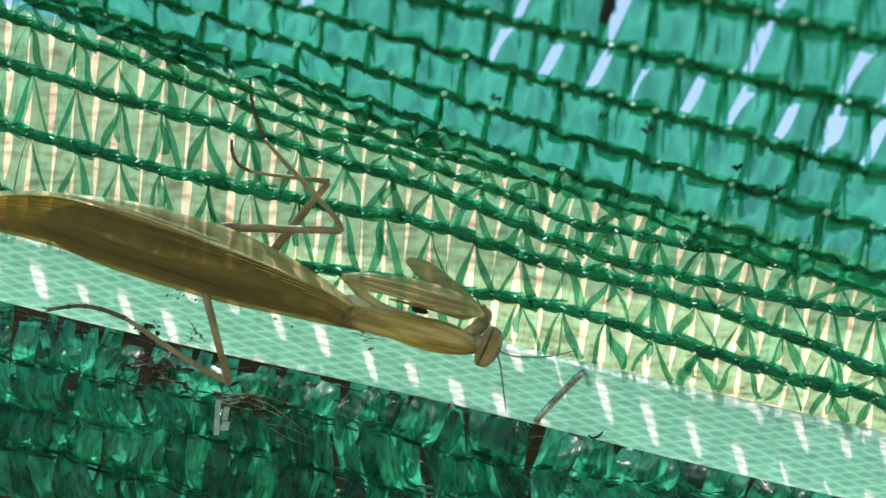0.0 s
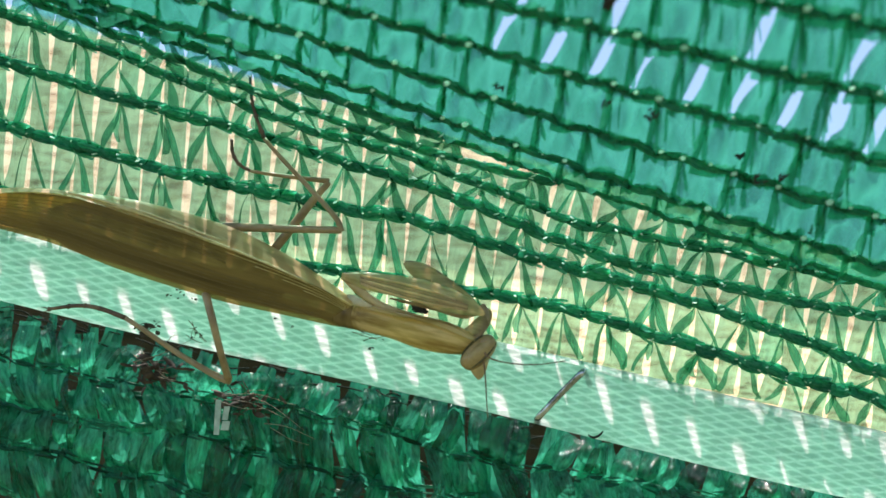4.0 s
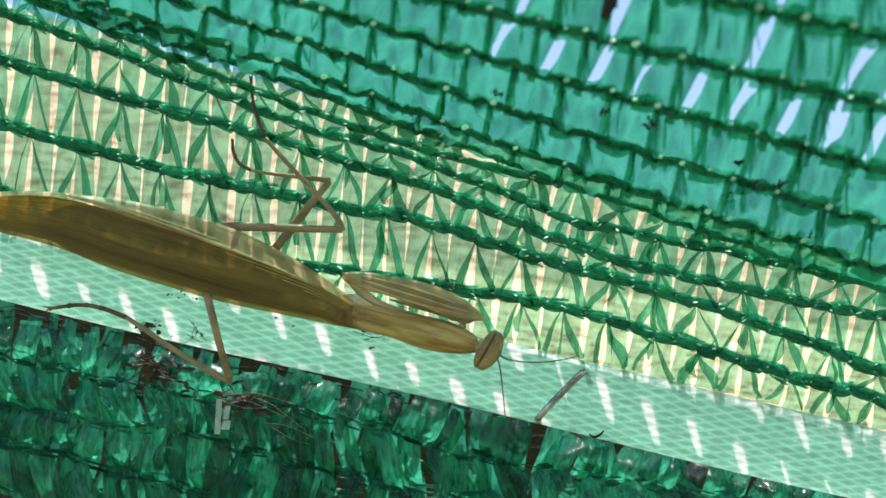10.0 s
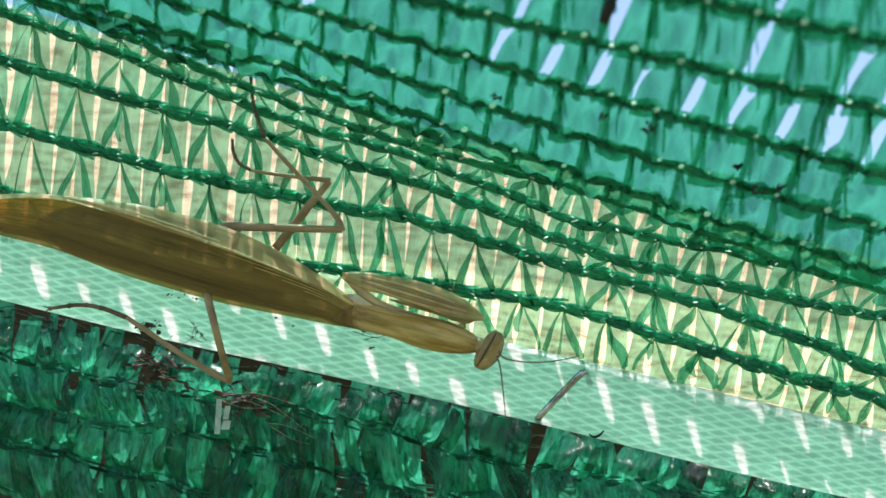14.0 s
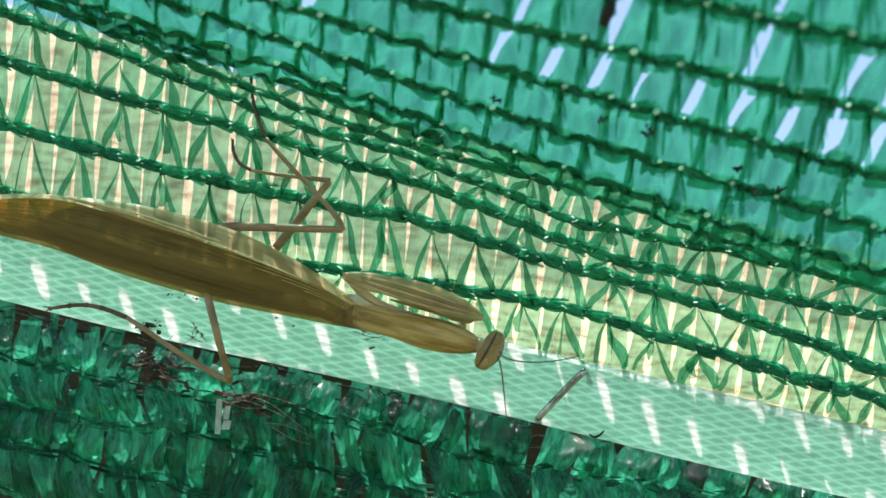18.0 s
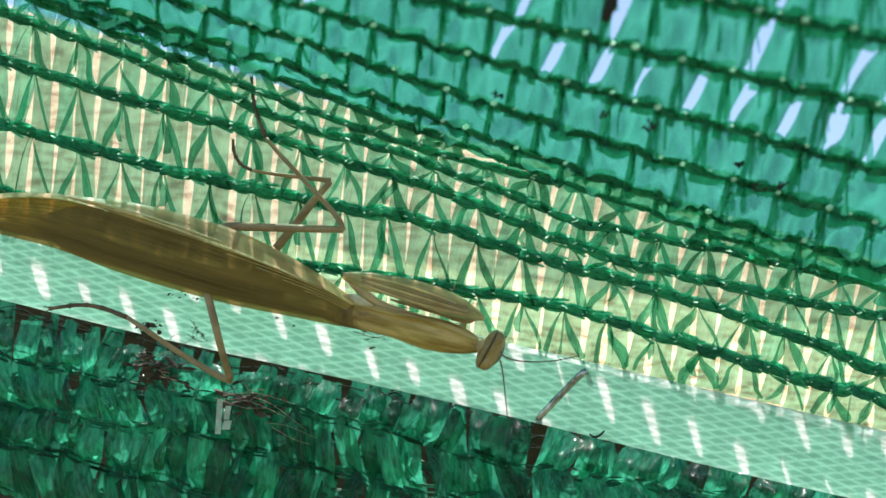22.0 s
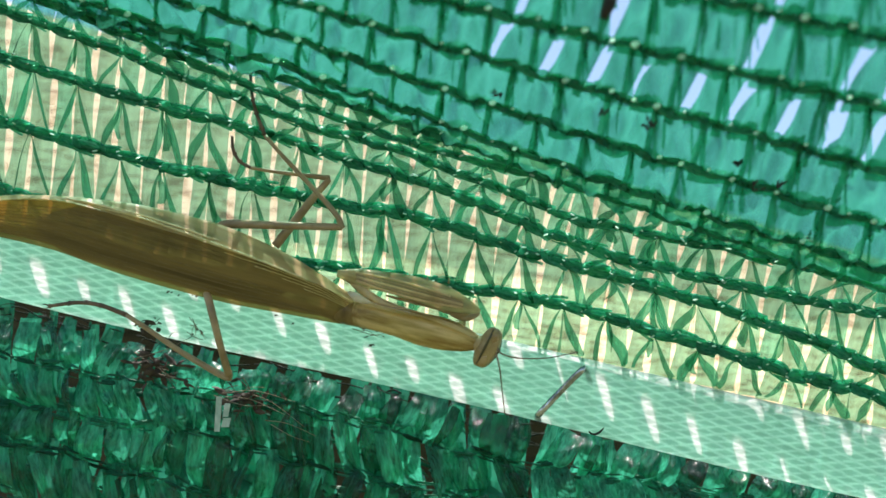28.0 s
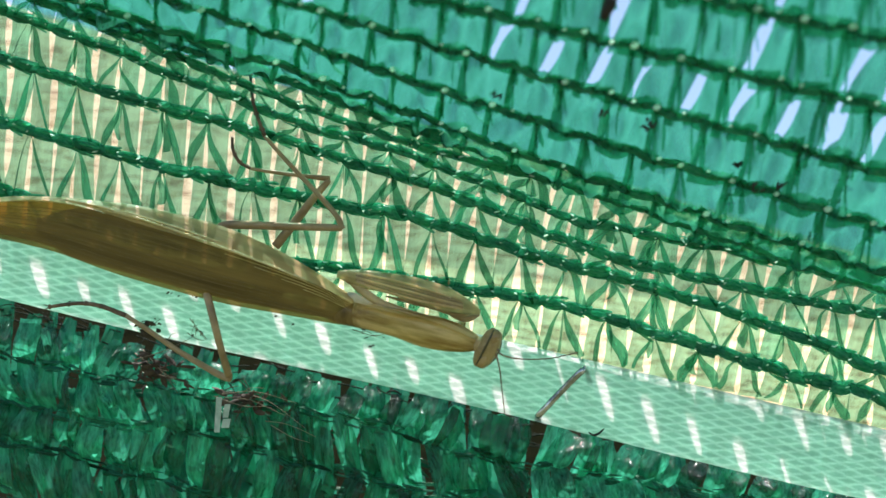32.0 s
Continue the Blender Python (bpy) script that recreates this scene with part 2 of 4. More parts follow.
        bmesh.ops.recalc_face_normals(bm, faces=bm.faces)
        bm.to_mesh(me)
        bm.free()
        return me


def smooth_path(pts, n=6):
    """Catmull-Rom through rows of numbers."""
    a = [np.array(p, float) for p in pts]
    a = [2 * a[0] - a[1]] + a + [2 * a[-1] - a[-2]]
    out = []
    for i in range(1, len(a) - 2):
        for j in range(n):
            s = j / n
            out.append(0.5 * (2 * a[i] + (a[i + 1] - a[i - 1]) * s + (2 * a[i - 1] - 5 * a[i] + 4 * a[i + 1] - a[i + 2]) * s * s
                              + (3 * a[i] - a[i - 1] - 3 * a[i + 1] + a[i + 2]) * s ** 3))
    return out + [a[-2]]


def limb(rows, mat, name, sides=10, flat=0.9, n=6):
    """A tapered limb through rows of (x, y, w, half width)."""
    b = Build()
    p = smooth_path(rows, n)
    b.tube([at(*r[:3]) for r in p], [max(r[3], 0.4) * scale_at(r[2]) for r in p], sides, flat)
    return b.mesh(name, mat)


# ---- the setting: ground, timber ----
b = Build()
b.v = [Vector((x, y, -1.35)) for x, y in ((-400, -400), (400, -400), (400, 400), (-400, 400))]
b.f = [(0, 1, 2, 3)]
tagged(new("ground", b.mesh("ground", SOIL)), "weedy soil below the netting", "ground", kind="structure")

board = Build()
top_face = [(-900, 397 - 210 + 26, -31), (2500, 397 + 584 + 26, -31), (2500, 740, -73), (-900, -258, -73)]
board.v = [at(*c) for c in top_face] + [at(*c) - Vector((0, 0.003, 0.022)) for c in top_face]
board.f = [(0, 1, 2, 3), (7, 6, 5, 4), (0, 4, 5, 1), (1, 5, 6, 2), (2, 6, 7, 3), (3, 7, 4, 0)]
thing("timber_board", "pale sawn wooden board in full sun behind the green netting", "board", board.mesh("timber_board", WOOD, False), kind="structure")
# the post, its colour giving the dark of the gaps in the folded net
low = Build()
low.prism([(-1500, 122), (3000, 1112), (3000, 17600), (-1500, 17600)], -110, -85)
thing("timber_post", "broad wooden post behind the folded netting, coloured near-black as shade in its gaps", "post", low.mesh("timber_post", WOOD_DARK, False), kind="structure")

# ---- strap and staple ----
N = 60
EDGE = (-0.05, -0.02, 0.02, 0.12, 0.12, 0.02, -0.02, -0.05)          # its cross-section: both edges turned in


def ply(name, mat, lift, inset):
    s = Build()
    for i in range(N + 1):
        x = -900 + 3400 * i / N
        top, bot = 397 + inset + 0.2335 * x, 530 - inset + 0.2325 * x + 3 * math.sin(x / 170)
        dent = -0.2 * math.exp(-((x - 995) / 60) ** 2)
        for j, z in enumerate(EDGE):
            y = top + (bot - top) * (0.0, 0.015, 0.06, 0.3, 0.7, 0.94, 0.985, 1.0)[j]
            s.v.append(at(x, y, lift + z + dent + 0.1 * math.sin(x / 240 + j / 2)))
    for i in range(N):
        for j in range(7):
            k = 8 * i + j
            s.f.append((k, k + 1, k + 9, k + 8))
    return s.mesh(name, mat)


strap = thing("plastic_strap", "pale embossed plastic strapping band stapled over the netting", "strap")
part("face_ply", ply("face_ply", STRAP, 0.0, 0.0), strap, "embossed translucent front of the strap")
part("back_ply", ply("back_ply", STRAP_BACK, -0.24, 1.5), strap, "smooth translucent back of the strap")

s = Build()
crown = smooth_path([(949, 748, -1.2), (951, 742, -0.5), (958, 733, 0.5), (995, 694, 0.2), (1028, 661, 0.5), (1037, 655, -0.5), (1039, 651, -1.2)], 5)
s.tube([at(*p) for p in crown], [6.0 * U] * len(crown), 10, 0.55)
thing("staple", "dull steel staple holding the strap to the wood", "staple", s.mesh("staple", STEEL))

# ---- netting ----
rng = random.Random(4)


def row_y(row, x):
    """The height of a row of stitches, given at even stations from x = 0 to 1500."""
    n = len(row) - 1
    u = x / 1500 * n
    i = min(max(int(u), 0), n - 1)
    a, b = row[i], row[i + 1]
    if not 0 <= x <= 1500:
        return a + (b - a) * (u - i)
    m0 = (b - row[i - 1]) / 2 if i else b - a
    m1 = (row[i + 2] - a) / 2 if i < n - 1 else b - a
    f = u - i
    return a + m0 * f + (3 * (b - a) - 2 * m0 - m1) * f * f + (m0 + m1 - 2 * (b - a)) * f ** 3


def film_cell(left, right, mat, deep=0.05, across=8, down=8, ends=0.07):
    """Film one wide and one long (down y) with its edges drawn in by left(t) and right(t), creased in fans from both ends."""
    b = Build()
    hub = [(rng.uniform(-0.6, 0.6), rng.choice((-0.25, 1.25)), rng.uniform(0, 6.3), rng.uniform(5, 11)) for _ in range(3)]
    bow = rng.uniform(-0.08, 0.12)
    for i in range(down + 1):
        t = -ends + (1 + 2 * ends) * i / down
        f = min(max(t, 0), 1)
        x0, x1 = -0.5 + left(f), 0.5 - right(f)
        for j in range(across + 1):
            x = x0 + (x1 - x0) * j / across
            z = bow * math.sin(math.pi * f)
            for hx, ht, ph, many in hub:
                z += deep * math.sin(ph + many * math.atan2(x - hx, abs(t - ht) + 0.1)) * (0.5 + 0.5 * math.sin(math.pi * f))
            b.v.append(Vector((x, -t, z)))
    for i in range(down):
        for j in range(across):
            k = i * (across + 1) + j
            b.f.append((k, k + 1, k + across + 2, k + across + 1))
    return b.mesh("tape", mat)


def wedge(wide, at_top, blunt):
    """Half a slit: widest by the row at one end, closing to a point before the other."""
    def half(t):
        u = t if at_top else 1 - t
        return wide / 2 * max(0.0, min(1.0, (u + 0.05) * 7)) * max(0.0, 1 - u / blunt) ** 0.45 - 0.02
    return half


def slit_of():
    return rng.uniform(0.25, 0.52) if rng.random() < 0.82 else rng.uniform(0.04, 0.15)


def tape_kinds(mat, n, top_left, slit=slit_of, deep=0.05):
    """Film between two slits, one open at the upper row and one at the lower."""
    return [film_cell(wedge(slit(), top_left, rng.uniform(0.7, 1.25)), wedge(slit(), not top_left, rng.uniform(0.7, 1.25)), mat, deep) for _ in range(n)]


def leaf(mat, bent=1.0):
    """A fold of film from one stitch to another: one long, drawn thin at its upper end or at both, bowed, turned over at its ends."""
    b = Build()
    n, steps = 5, 12
    full = rng.uniform(0.55, 1.2)
    ends = rng.uniform(0.12, 0.35), rng.choice((0.3, 0.7, 1.0, 1.0)) * rng.uniform(0.8, 1.1)
    peak = rng.uniform(0.4, 0.85)
    bow, sway = rng.uniform(-0.6, 0.6) * bent, rng.uniform(-0.4, 0.4) * bent
    turn = rng.uniform(-1.1, 1.1), rng.uniform(-0.9, 0.9)
    fold = [rng.uniform(-0.16, 0.16) for _ in range(n)]
    for i in range(steps + 1):
        t = i / steps
        u = t / peak if t < peak else (1 - t) / (1 - peak)
        e = ends[0] if t < peak else ends[1]
        wide = full * (e + (1 - e) * (3 * u * u - 2 * u ** 3))
        mid = bow * math.sin(math.pi * t) + sway * math.sin(2 * math.pi * t)
        a = turn[0] + (turn[1] - turn[0]) * t
        for j in range(n):
            x = (j / (n - 1) - 0.5) * wide
            b.v.append(Vector((mid + x * math.cos(a), -t * 1.04, x * math.sin(a) + fold[j] * wide + 0.15 * math.sin(math.pi * t))))
    for i in range(steps):
        for j in range(n - 1):
            k = i * n + j
            b.f.append((k, k + 1, k + n + 1, k + n))
    return b.mesh("fold", mat)


FILM_A, FILM_B = tape_kinds(NET_TAPE, 20, True), tape_kinds(NET_TAPE, 20, False)
SNUG_A, SNUG_B = tape_kinds(NET_SNUG, 12, True, lambda: slit_of() * 0.8, 0.09), tape_kinds(NET_SNUG, 12, False, lambda: slit_of() * 0.8, 0.09)
LEAVES = [leaf(NET_FOLD, 0.85) for _ in range(40)]


def seam(t):
    return -0.06


def loose_pair():
    """The two tapes of one cell, with a slanting slit between them, open at the upper row."""
    wide, k, mid = rng.uniform(0.2, 0.34), rng.uniform(0.1, 0.7), rng.uniform(0.45, 0.6)

    def half(t):
        return wide / 2 * max(0.0, min(1.0, t * 8)) * (1 - k * t) - 0.01

    def middle(t):
        return mid - 0.36 * t
    return (film_cell(seam, lambda t: 1 - middle(t) + half(t), NET_DENSE, 0.09, 12, 10, 0.13),
            film_cell(lambda t: middle(t) + half(t), seam, NET_DENSE, 0.09, 12, 10, 0.13))


CLOSED = [film_cell(seam, seam, NET_DENSE, 0.1, 20, 10, 0.13) for _ in range(24)]
OPEN = [loose_pair() for _ in range(16)]
SEAMS = [leaf(NET_CREASE, 0.3) for _ in range(20)]


def puff(mat):
    """A loose tape of the folded sheet: crumpled glossy film, gathered at both ends, bulging between, with sharp creases."""
    b = Build()
    across, down = 9, 11
    creases = []
    for _ in range(11):
        a = rng.gauss(math.pi / 2, 0.3) if rng.random() < 0.7 else rng.uniform(0, math.pi)
        creases.append((math.sin(a), math.cos(a), rng.uniform(-0.45, 0.45), rng.uniform(-0.75, 0.75)))
    lean, bulge, roll = rng.uniform(-0.2, 0.2), rng.uniform(0.3, 0.75), rng.uniform(-0.4, 0.4)
    ends, peak = (rng.uniform(0.55, 0.9), rng.uniform(0.55, 0.9)), rng.uniform(0.6, 1.5)
    for i in range(down + 1):
        t = -0.06 + 1.12 * i / down
        f = min(max(t, 0), 1)
        open_ = math.sin(math.pi * f ** peak)
        wide = (ends[0] + (ends[1] - ends[0]) * f) * (1 - open_) + 0.98 * open_
        for j in range(across + 1):
            u = j / across - 0.5
            x = u * wide + rng.uniform(-0.02, 0.02)
            z = bulge * open_ * (1 - 1.8 * u * u)
            for p, q, d, h in creases:
                z += h * 0.36 * abs(p * u + q * (f - 0.5) * 1.6 - d)
            b.v.append(Vector((lean * (t - 0.5) + x, -t + rng.uniform(-0.015, 0.015), z + math.sin(roll) * x)))
    for i in range(down):
        for j in range(across):
            k = i * (across + 1) + j
            b.f.append((k, k + 1, k + across + 2, k + across + 1))
    me = b.mesh("tape", mat)
    me.set_sharp_from_angle(angle=radians(24))
    return me


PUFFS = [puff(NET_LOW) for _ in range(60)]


def strand_mesh():
    """A flattened stitch of the folded sheet: a few thin rolled strands of film side by side, one long along x."""
    b = Build()
    for _ in range(rng.choice((2, 3, 4))):
        y, z = rng.uniform(-2.2, 2.2), rng.uniform(-0.6, 0.8)
        lift, far = rng.uniform(-0.5, 0.5), rng.uniform(-0.4, 0.4)
        x0, x1 = rng.uniform(-0.2, 0.35), rng.uniform(0.6, 1.15)
        pts = [(x0, y + far, z - 0.4), (x0 + 0.3 * (x1 - x0), y + lift, z), (x0 + 0.7 * (x1 - x0), y + lift * 0.6, z + 0.2), (x1, y - far, z - 0.4)]
        r = rng.uniform(0.2, 0.6)
        b.tube(pts, [0.08, r, r * 0.9, 0.08], 6, 0.35, (0, rng.uniform(-0.8, 0.8), 1))
    return b.mesh("stitch", NET_STRAND_SHADED)


STRANDS = [strand_mesh() for _ in range(18)]


def stitch_mesh():
    """One stitch, one long (along x) and about one thick: film rolled into a sheaf of creased strands, drawn in and bound at its ends."""
    b = Build()
    turn, bow = rng.uniform(0, 6.3), rng.uniform(-0.2, 0.2)
    dent = [rng.uniform(-0.2, 0.2) for _ in range(12)]
    for i in range(8):
        t = i / 7
        r = 0.28 + 0.5 * math.sin(math.pi * t) ** 0.8
        b.v += [Vector((-0.03 + 1.06 * t, math.sin(j * 0.5236) * r * (1 + dent[j]) + bow * math.sin(math.pi * t), math.cos(j * 0.5236) * r * (1 + dent[j]))) for j in range(12)]
    b.f += [(12 * i + j, 12 * i + (j + 1) % 12, 12 * i + 12 + (j + 1) % 12, 12 * i + 12 + j) for i in range(7) for j in range(12)]
    for k in range(5):
        a0, way = turn + 6.283 * k / 5 + rng.uniform(-0.4, 0.4), rng.uniform(-1.2, 1.2)
        fat, thick = rng.uniform(0.45, 0.75), rng.uniform(0.2, 0.42)
        line, size = [], []
        for i in range(8):
            t = i / 7
            a, r = a0 + way * t, 0.16 + fat * math.sin(math.pi * t) ** 0.7
            line.append((-0.05 + 1.1 * t, math.sin(a) * r + bow * math.sin(math.pi * t), math.cos(a) * r))
            size.append(thick * (0.5 + 0.5 * math.sin(math.pi * t)))
        out = Vector((0, math.sin(a0 + way / 2), math.cos(a0 + way / 2)))
        b.tube(line, size, 6, rng.uniform(0.4, 0.8), out)
    for k in range(2):
        x, h = rng.uniform(0.0, 0.7), rng.choice((-1, 1))
        n0 = len(b.v)
        for i in range(5):
            t = i / 4
            c = Vector((x + 0.45 * t, h * (0.5 + 0.6 * t), 0.75 - 0.3 * t))
            half = 0.3 * math.sin(math.pi * (0.15 + 0.8 * t))
            b.v += [c - Vector((half, 0, 0)), c + Vector((0, 0, rng.uniform(0.1, 0.35))), c + Vector((half, 0, 0))]
        for i in range(4):
            m = n0 + 3 * i
            b.f += [(m, m + 1, m + 4, m + 3), (m + 1, m + 2, m + 5, m + 4)]
    lean = rng.uniform(-0.1, 0.2)
    b.tube([(-0.1, 0.75, 0), (-0.02, 0.62, 0.55), (0.03 + lean / 2, 0, 0.85), (0.08 + lean, -0.62, 0.5), (0.1 + lean, -0.75, 0)], [0.06, 0.13, 0.17, 0.13, 0.06], 6)
    return b.mesh("stitch", NET_CHAIN)


STITCH = [stitch_mesh() for _ in range(14)]


def matrix_of(x, y, z, p):
    return Matrix(((x.x, y.x, z.x, p.x), (x.y, y.y, z.y, p.y), (x.z, y.z, z.z, p.z), (0, 0, 0, 1)))


def tape_matrix(p, q, width, tilt=0.25):
    y = p - q
    z = Vector((rng.uniform(-tilt, tilt), 0, 1))
    x = y.cross(z).normalized() * width
    z = x.cross(y).normalized() * width
    return matrix_of(x, y, z, p)


def cell_matrix(p, q, low, thick=None):
    """Film with its upper edge centred on p, one step q long, and its lower edge centred on low."""
    y = p - low
    z = q.cross(y).normalized() * (thick or q.length)
    return matrix_of(q, y, z if z.z > 0 else -z, p)


class Heap:
    """Joins many pieces into one mesh."""

    def __init__(self):
        self.v, self.f = [], []

    def add(self, me, m):
        n = len(self.v)
        self.v += [tuple(m @ v.co) for v in me.vertices]
        self.f += [tuple(n + i for i in p.vertices) for p in me.polygons]

    def part(self, name, mat, parent, smooth=True):
        return tagged(part(name, mesh_of(name, self.v, self.f, mat, smooth), parent), kind="stuff")


def stitch_poses(points, radius, per=2):
    for p, q in zip(points, points[1:]):
        for j in range(per):
            a, d = p.lerp(q, j / per), (q - p) / per
            z = Vector((0, rng.uniform(-0.5, 0.5), 1))
            y = z.cross(d).normalized()
            z = d.cross(y).normalized()
            r = radius * rng.uniform(0.85, 1.15)
            yield matrix_of(d, y * r * rng.choice((-1, 1)), z * r, a)


def cord(points, radius, parent, kinds=None, per=2):
    """The thread of a row, with each stitch on it."""
    b = Build()
    b.tube(points, [radius * (0.35 if kinds is None else 0.12)] * len(points), 5)
    ob = part("cord", b.mesh("cord", NET_CHAIN if kinds is None else NET_STRAND_SHADED), parent, "dark green knitted cord")
    for m in stitch_poses(points, radius, per):
        part("stitch", rng.choice(kinds or STITCH), ob).matrix_basis = m
    return ob


# a small pale bead, set on the stitches as a painted glint
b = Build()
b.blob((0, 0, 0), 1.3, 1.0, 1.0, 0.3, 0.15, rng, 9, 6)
GLINT_BEAD = b.mesh("knot", NET_GLINT)

# the sheet against the board: rows at even stations from x = 0 to 1500, the height above the board and where the row runs out
MID = [((-75, 40, 143, 233, 330, 410, 490), 9.8, 790), ((-27, 78, 178, 262, 326, 400, 480), 9.0, 985), ((22, 110, 211, 286, 385, 437, 492), 7.5, 2000), ((105, 180, 252, 328, 428, 500, 546), 6.0, 2000),
       ((220, 287, 347, 393, 470, 540, 632), 4.0, 2000), ((342, 405, 462, 500, 545, 620, 692), 1.2, 2000), ((392, 450, 509, 567, 625, 684, 742), -0.3, 2000)]
STEP = 39.1                     # from stitch to stitch; every second one holds the film above it, the others that below
sheet = thing("shade_net", "green knitted shade netting lying against the wooden board", "netting")


def lean_of(r, x):
    """How far the rows have slipped sideways over one another: more where the sheet is drawn together."""
    return (10, 9, 8, 5, 0, 0, 0)[r] * min(max((x - 450) / 500, 0), 1)


mid_nodes = []
for r, (row, w, end) in enumerate(MID):
    pts = []
    for i in range(-3, 43):
        x = 21 + STEP * i
        x += sum(lean_of(n, x) for n in range(r, 7)) + rng.uniform(-4, 4)
        pts.append(at(x, row_y(row, x) + rng.uniform(-3.5, 3.5), w + rng.uniform(-0.25, 0.25)))
    mid_nodes.append(pts)
    if r < 6:
        seen = [p for p in pts if p.x < (end - 784) * U]
        row_cord = cord(seen, (7.5, 8, 9, 11, 12.5, 12.5)[r] * U, sheet, None, 1)
        for p in seen:
            for _ in range(rng.choice((1, 2, 2, 3))):
                size = rng.uniform(0.7, 1.7) * U
                spot = p + Vector((rng.uniform(-11, 11) * U, rng.uniform(-6, 9) * U, rng.uniform(0.0010, 0.0013)))
                part("knot", GLINT_BEAD, row_cord).matrix_basis = Matrix.Translation(spot) @ Matrix.Rotation(rng.uniform(-0.9, 0.6), 4, "Z") @ Matrix.Diagonal((size * rng.uniform(1.2, 2.8), size, size * 0.7, 1))

for r in range(6):
    top, bottom = mid_nodes[r], mid_nodes[r + 1]
    tight = (0.9, 0.85, 0.6, 0.2, 0.0, 0.0)[r]
    for i in range(len(top) - 1):
        if top[i].x > ((MID[r][2] if r != 1 else 1450) - 784) * U:
            continue
        q = (top[i + 1] - top[i]).lerp(bottom[i + 1] - bottom[i], 0.5)
        p, low = (top[i] + top[i + 1]) / 2, (bottom[i] + bottom[i + 1]) / 2
        even = i % 2 == 1           # the slit on this side is open at the upper row
        snug = rng.random() < max(tight, (0, 0, 0, 0.3, 0.1, 0)[r] * (top[i].x > 90 * U))
        part("tape", rng.choice((SNUG_A if snug else FILM_A) if even else (SNUG_B if snug else FILM_B)), sheet).matrix_basis = cell_matrix(p, q, low)
        # the fold along it, from the stitch that holds it above to the one below
        a, e = (top[i + 1], bottom[i]) if even else (top[i], bottom[i + 1])
        size = rng.uniform(7, 20) * U
        lift = Vector((0, 0, 0.0004))
        drop = Vector((0, 0, 0.0004 if r < 5 else -0.0006))
        part("fold", rng.choice(LEAVES), sheet).matrix_basis = tape_matrix(a + lift, e.lerp(a + (bottom[i] - top[i]), rng.uniform(0, 0.35)) + drop, size, 0.2)
        if not even and rng.random() < 0.5:
            stop = top[i].lerp(bottom[i], rng.uniform(0.5, 0.95)) + Vector((rng.uniform(-9, 9) * U, 0, 0.0003))
            part("fold", rng.choice(LEAVES), sheet).matrix_basis = tape_matrix(top[i] + lift, stop, rng.uniform(9, 22) * U, 0.2)

# the loose sheet that rises behind the board: rows at the same stations
FLAP = [((-30, 140, 322, 492), 9.5), ((-48, 111, 290, 453), 13.0), ((-100, 58, 225, 376), 18.0), ((-145, -5, 142, 281), 23.5), ((-190, -70, 52, 172), 29.0), ((-270, -165, -58, 50), 35.0), ((-390, -290, -180, -70), 41.0)]
FLAP_PITCH = 84.0
SWAY = [0.0, 0.35, 0.67, 1.0, 1.0, 1.0]       # how far each row follows the upper edge, not the lower
flap = thing("shade_net_flap", "green shade netting rising behind the board, stirred by wind", "netting")


def on_flap(r, x, up=0.0):
    row, w = FLAP[r]
    return at(x, row_y(row, x) - up, w)


bands = []
for r in range(len(FLAP) - 1):
    first = 1080 + 42 * (r % 2) - 15 * FLAP_PITCH       # the columns of one row stand between those of the next
    band = cord([on_flap(r + 1, first + FLAP_PITCH / 2 * i + rng.uniform(-5, 5), (4, -4)[i % 2] + rng.uniform(-2, 2)) for i in range(44)], 8.0 * scale_at(FLAP[r + 1][1]), flap, None, 1)
    for i in range(21):
        x = first + FLAP_PITCH * i
        a, c = on_flap(r + 1, x), on_flap(r + 1, x + FLAP_PITCH)
        e, g = on_flap(r, x - 5), on_flap(r, x + FLAP_PITCH - 5)
        m = cell_matrix((a + c) / 2, ((c - a) + (g - e)) / 2, (e + g) / 2)
        if rng.random() < (0, 0, 0, 1.0, 0.4, 0.4)[r] * (1.0 if x > 840 else 0.3):
            for me in rng.choice(OPEN):
                part("tape", me, band).matrix_basis = m
        else:
            part("tape", rng.choice(CLOSED), band).matrix_basis = m
        for k in range(rng.choice((2, 3, 4, 5))):
            d = (0.0, rng.uniform(-0.15, 0.15), rng.uniform(-0.4, 0.4), rng.uniform(-0.25, 0.25), rng.uniform(-0.35, 0.35), rng.uniform(-0.4, 0.4))[k]
            p, low = a.lerp(c, d if k in (2, 5) else 0) + Vector((0, 0, 0.0003)), e.lerp(g, d)
            part("fold", rng.choice(SEAMS), band).matrix_basis = tape_matrix(p, p.lerp(low, 1.0 if k == 0 else rng.uniform(0.3, 0.85)), rng.uniform(4, 9 if k else 12) * U, 0.2)
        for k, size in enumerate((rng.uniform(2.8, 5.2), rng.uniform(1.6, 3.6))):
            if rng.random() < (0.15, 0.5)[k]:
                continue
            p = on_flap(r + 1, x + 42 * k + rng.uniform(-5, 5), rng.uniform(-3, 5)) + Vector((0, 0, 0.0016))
            part("knot", GLINT_BEAD, band).matrix_basis = Matrix.Translation(p) @ Matrix.Diagonal((size * U, size * U, size * U, 1))
    bands.append(band)

# its hem, where it leaves the board
hem = cord([on_flap(0, -200 + 42 * i, rng.uniform(-3, 3)) + Vector((0, 0, 0.0006)) for i in range(44)], 6 * scale_at(FLAP[0][1]), flap)

# a hidden sheet of net film added behind the strap: its short slits shape the sun streaks
backing = Build()


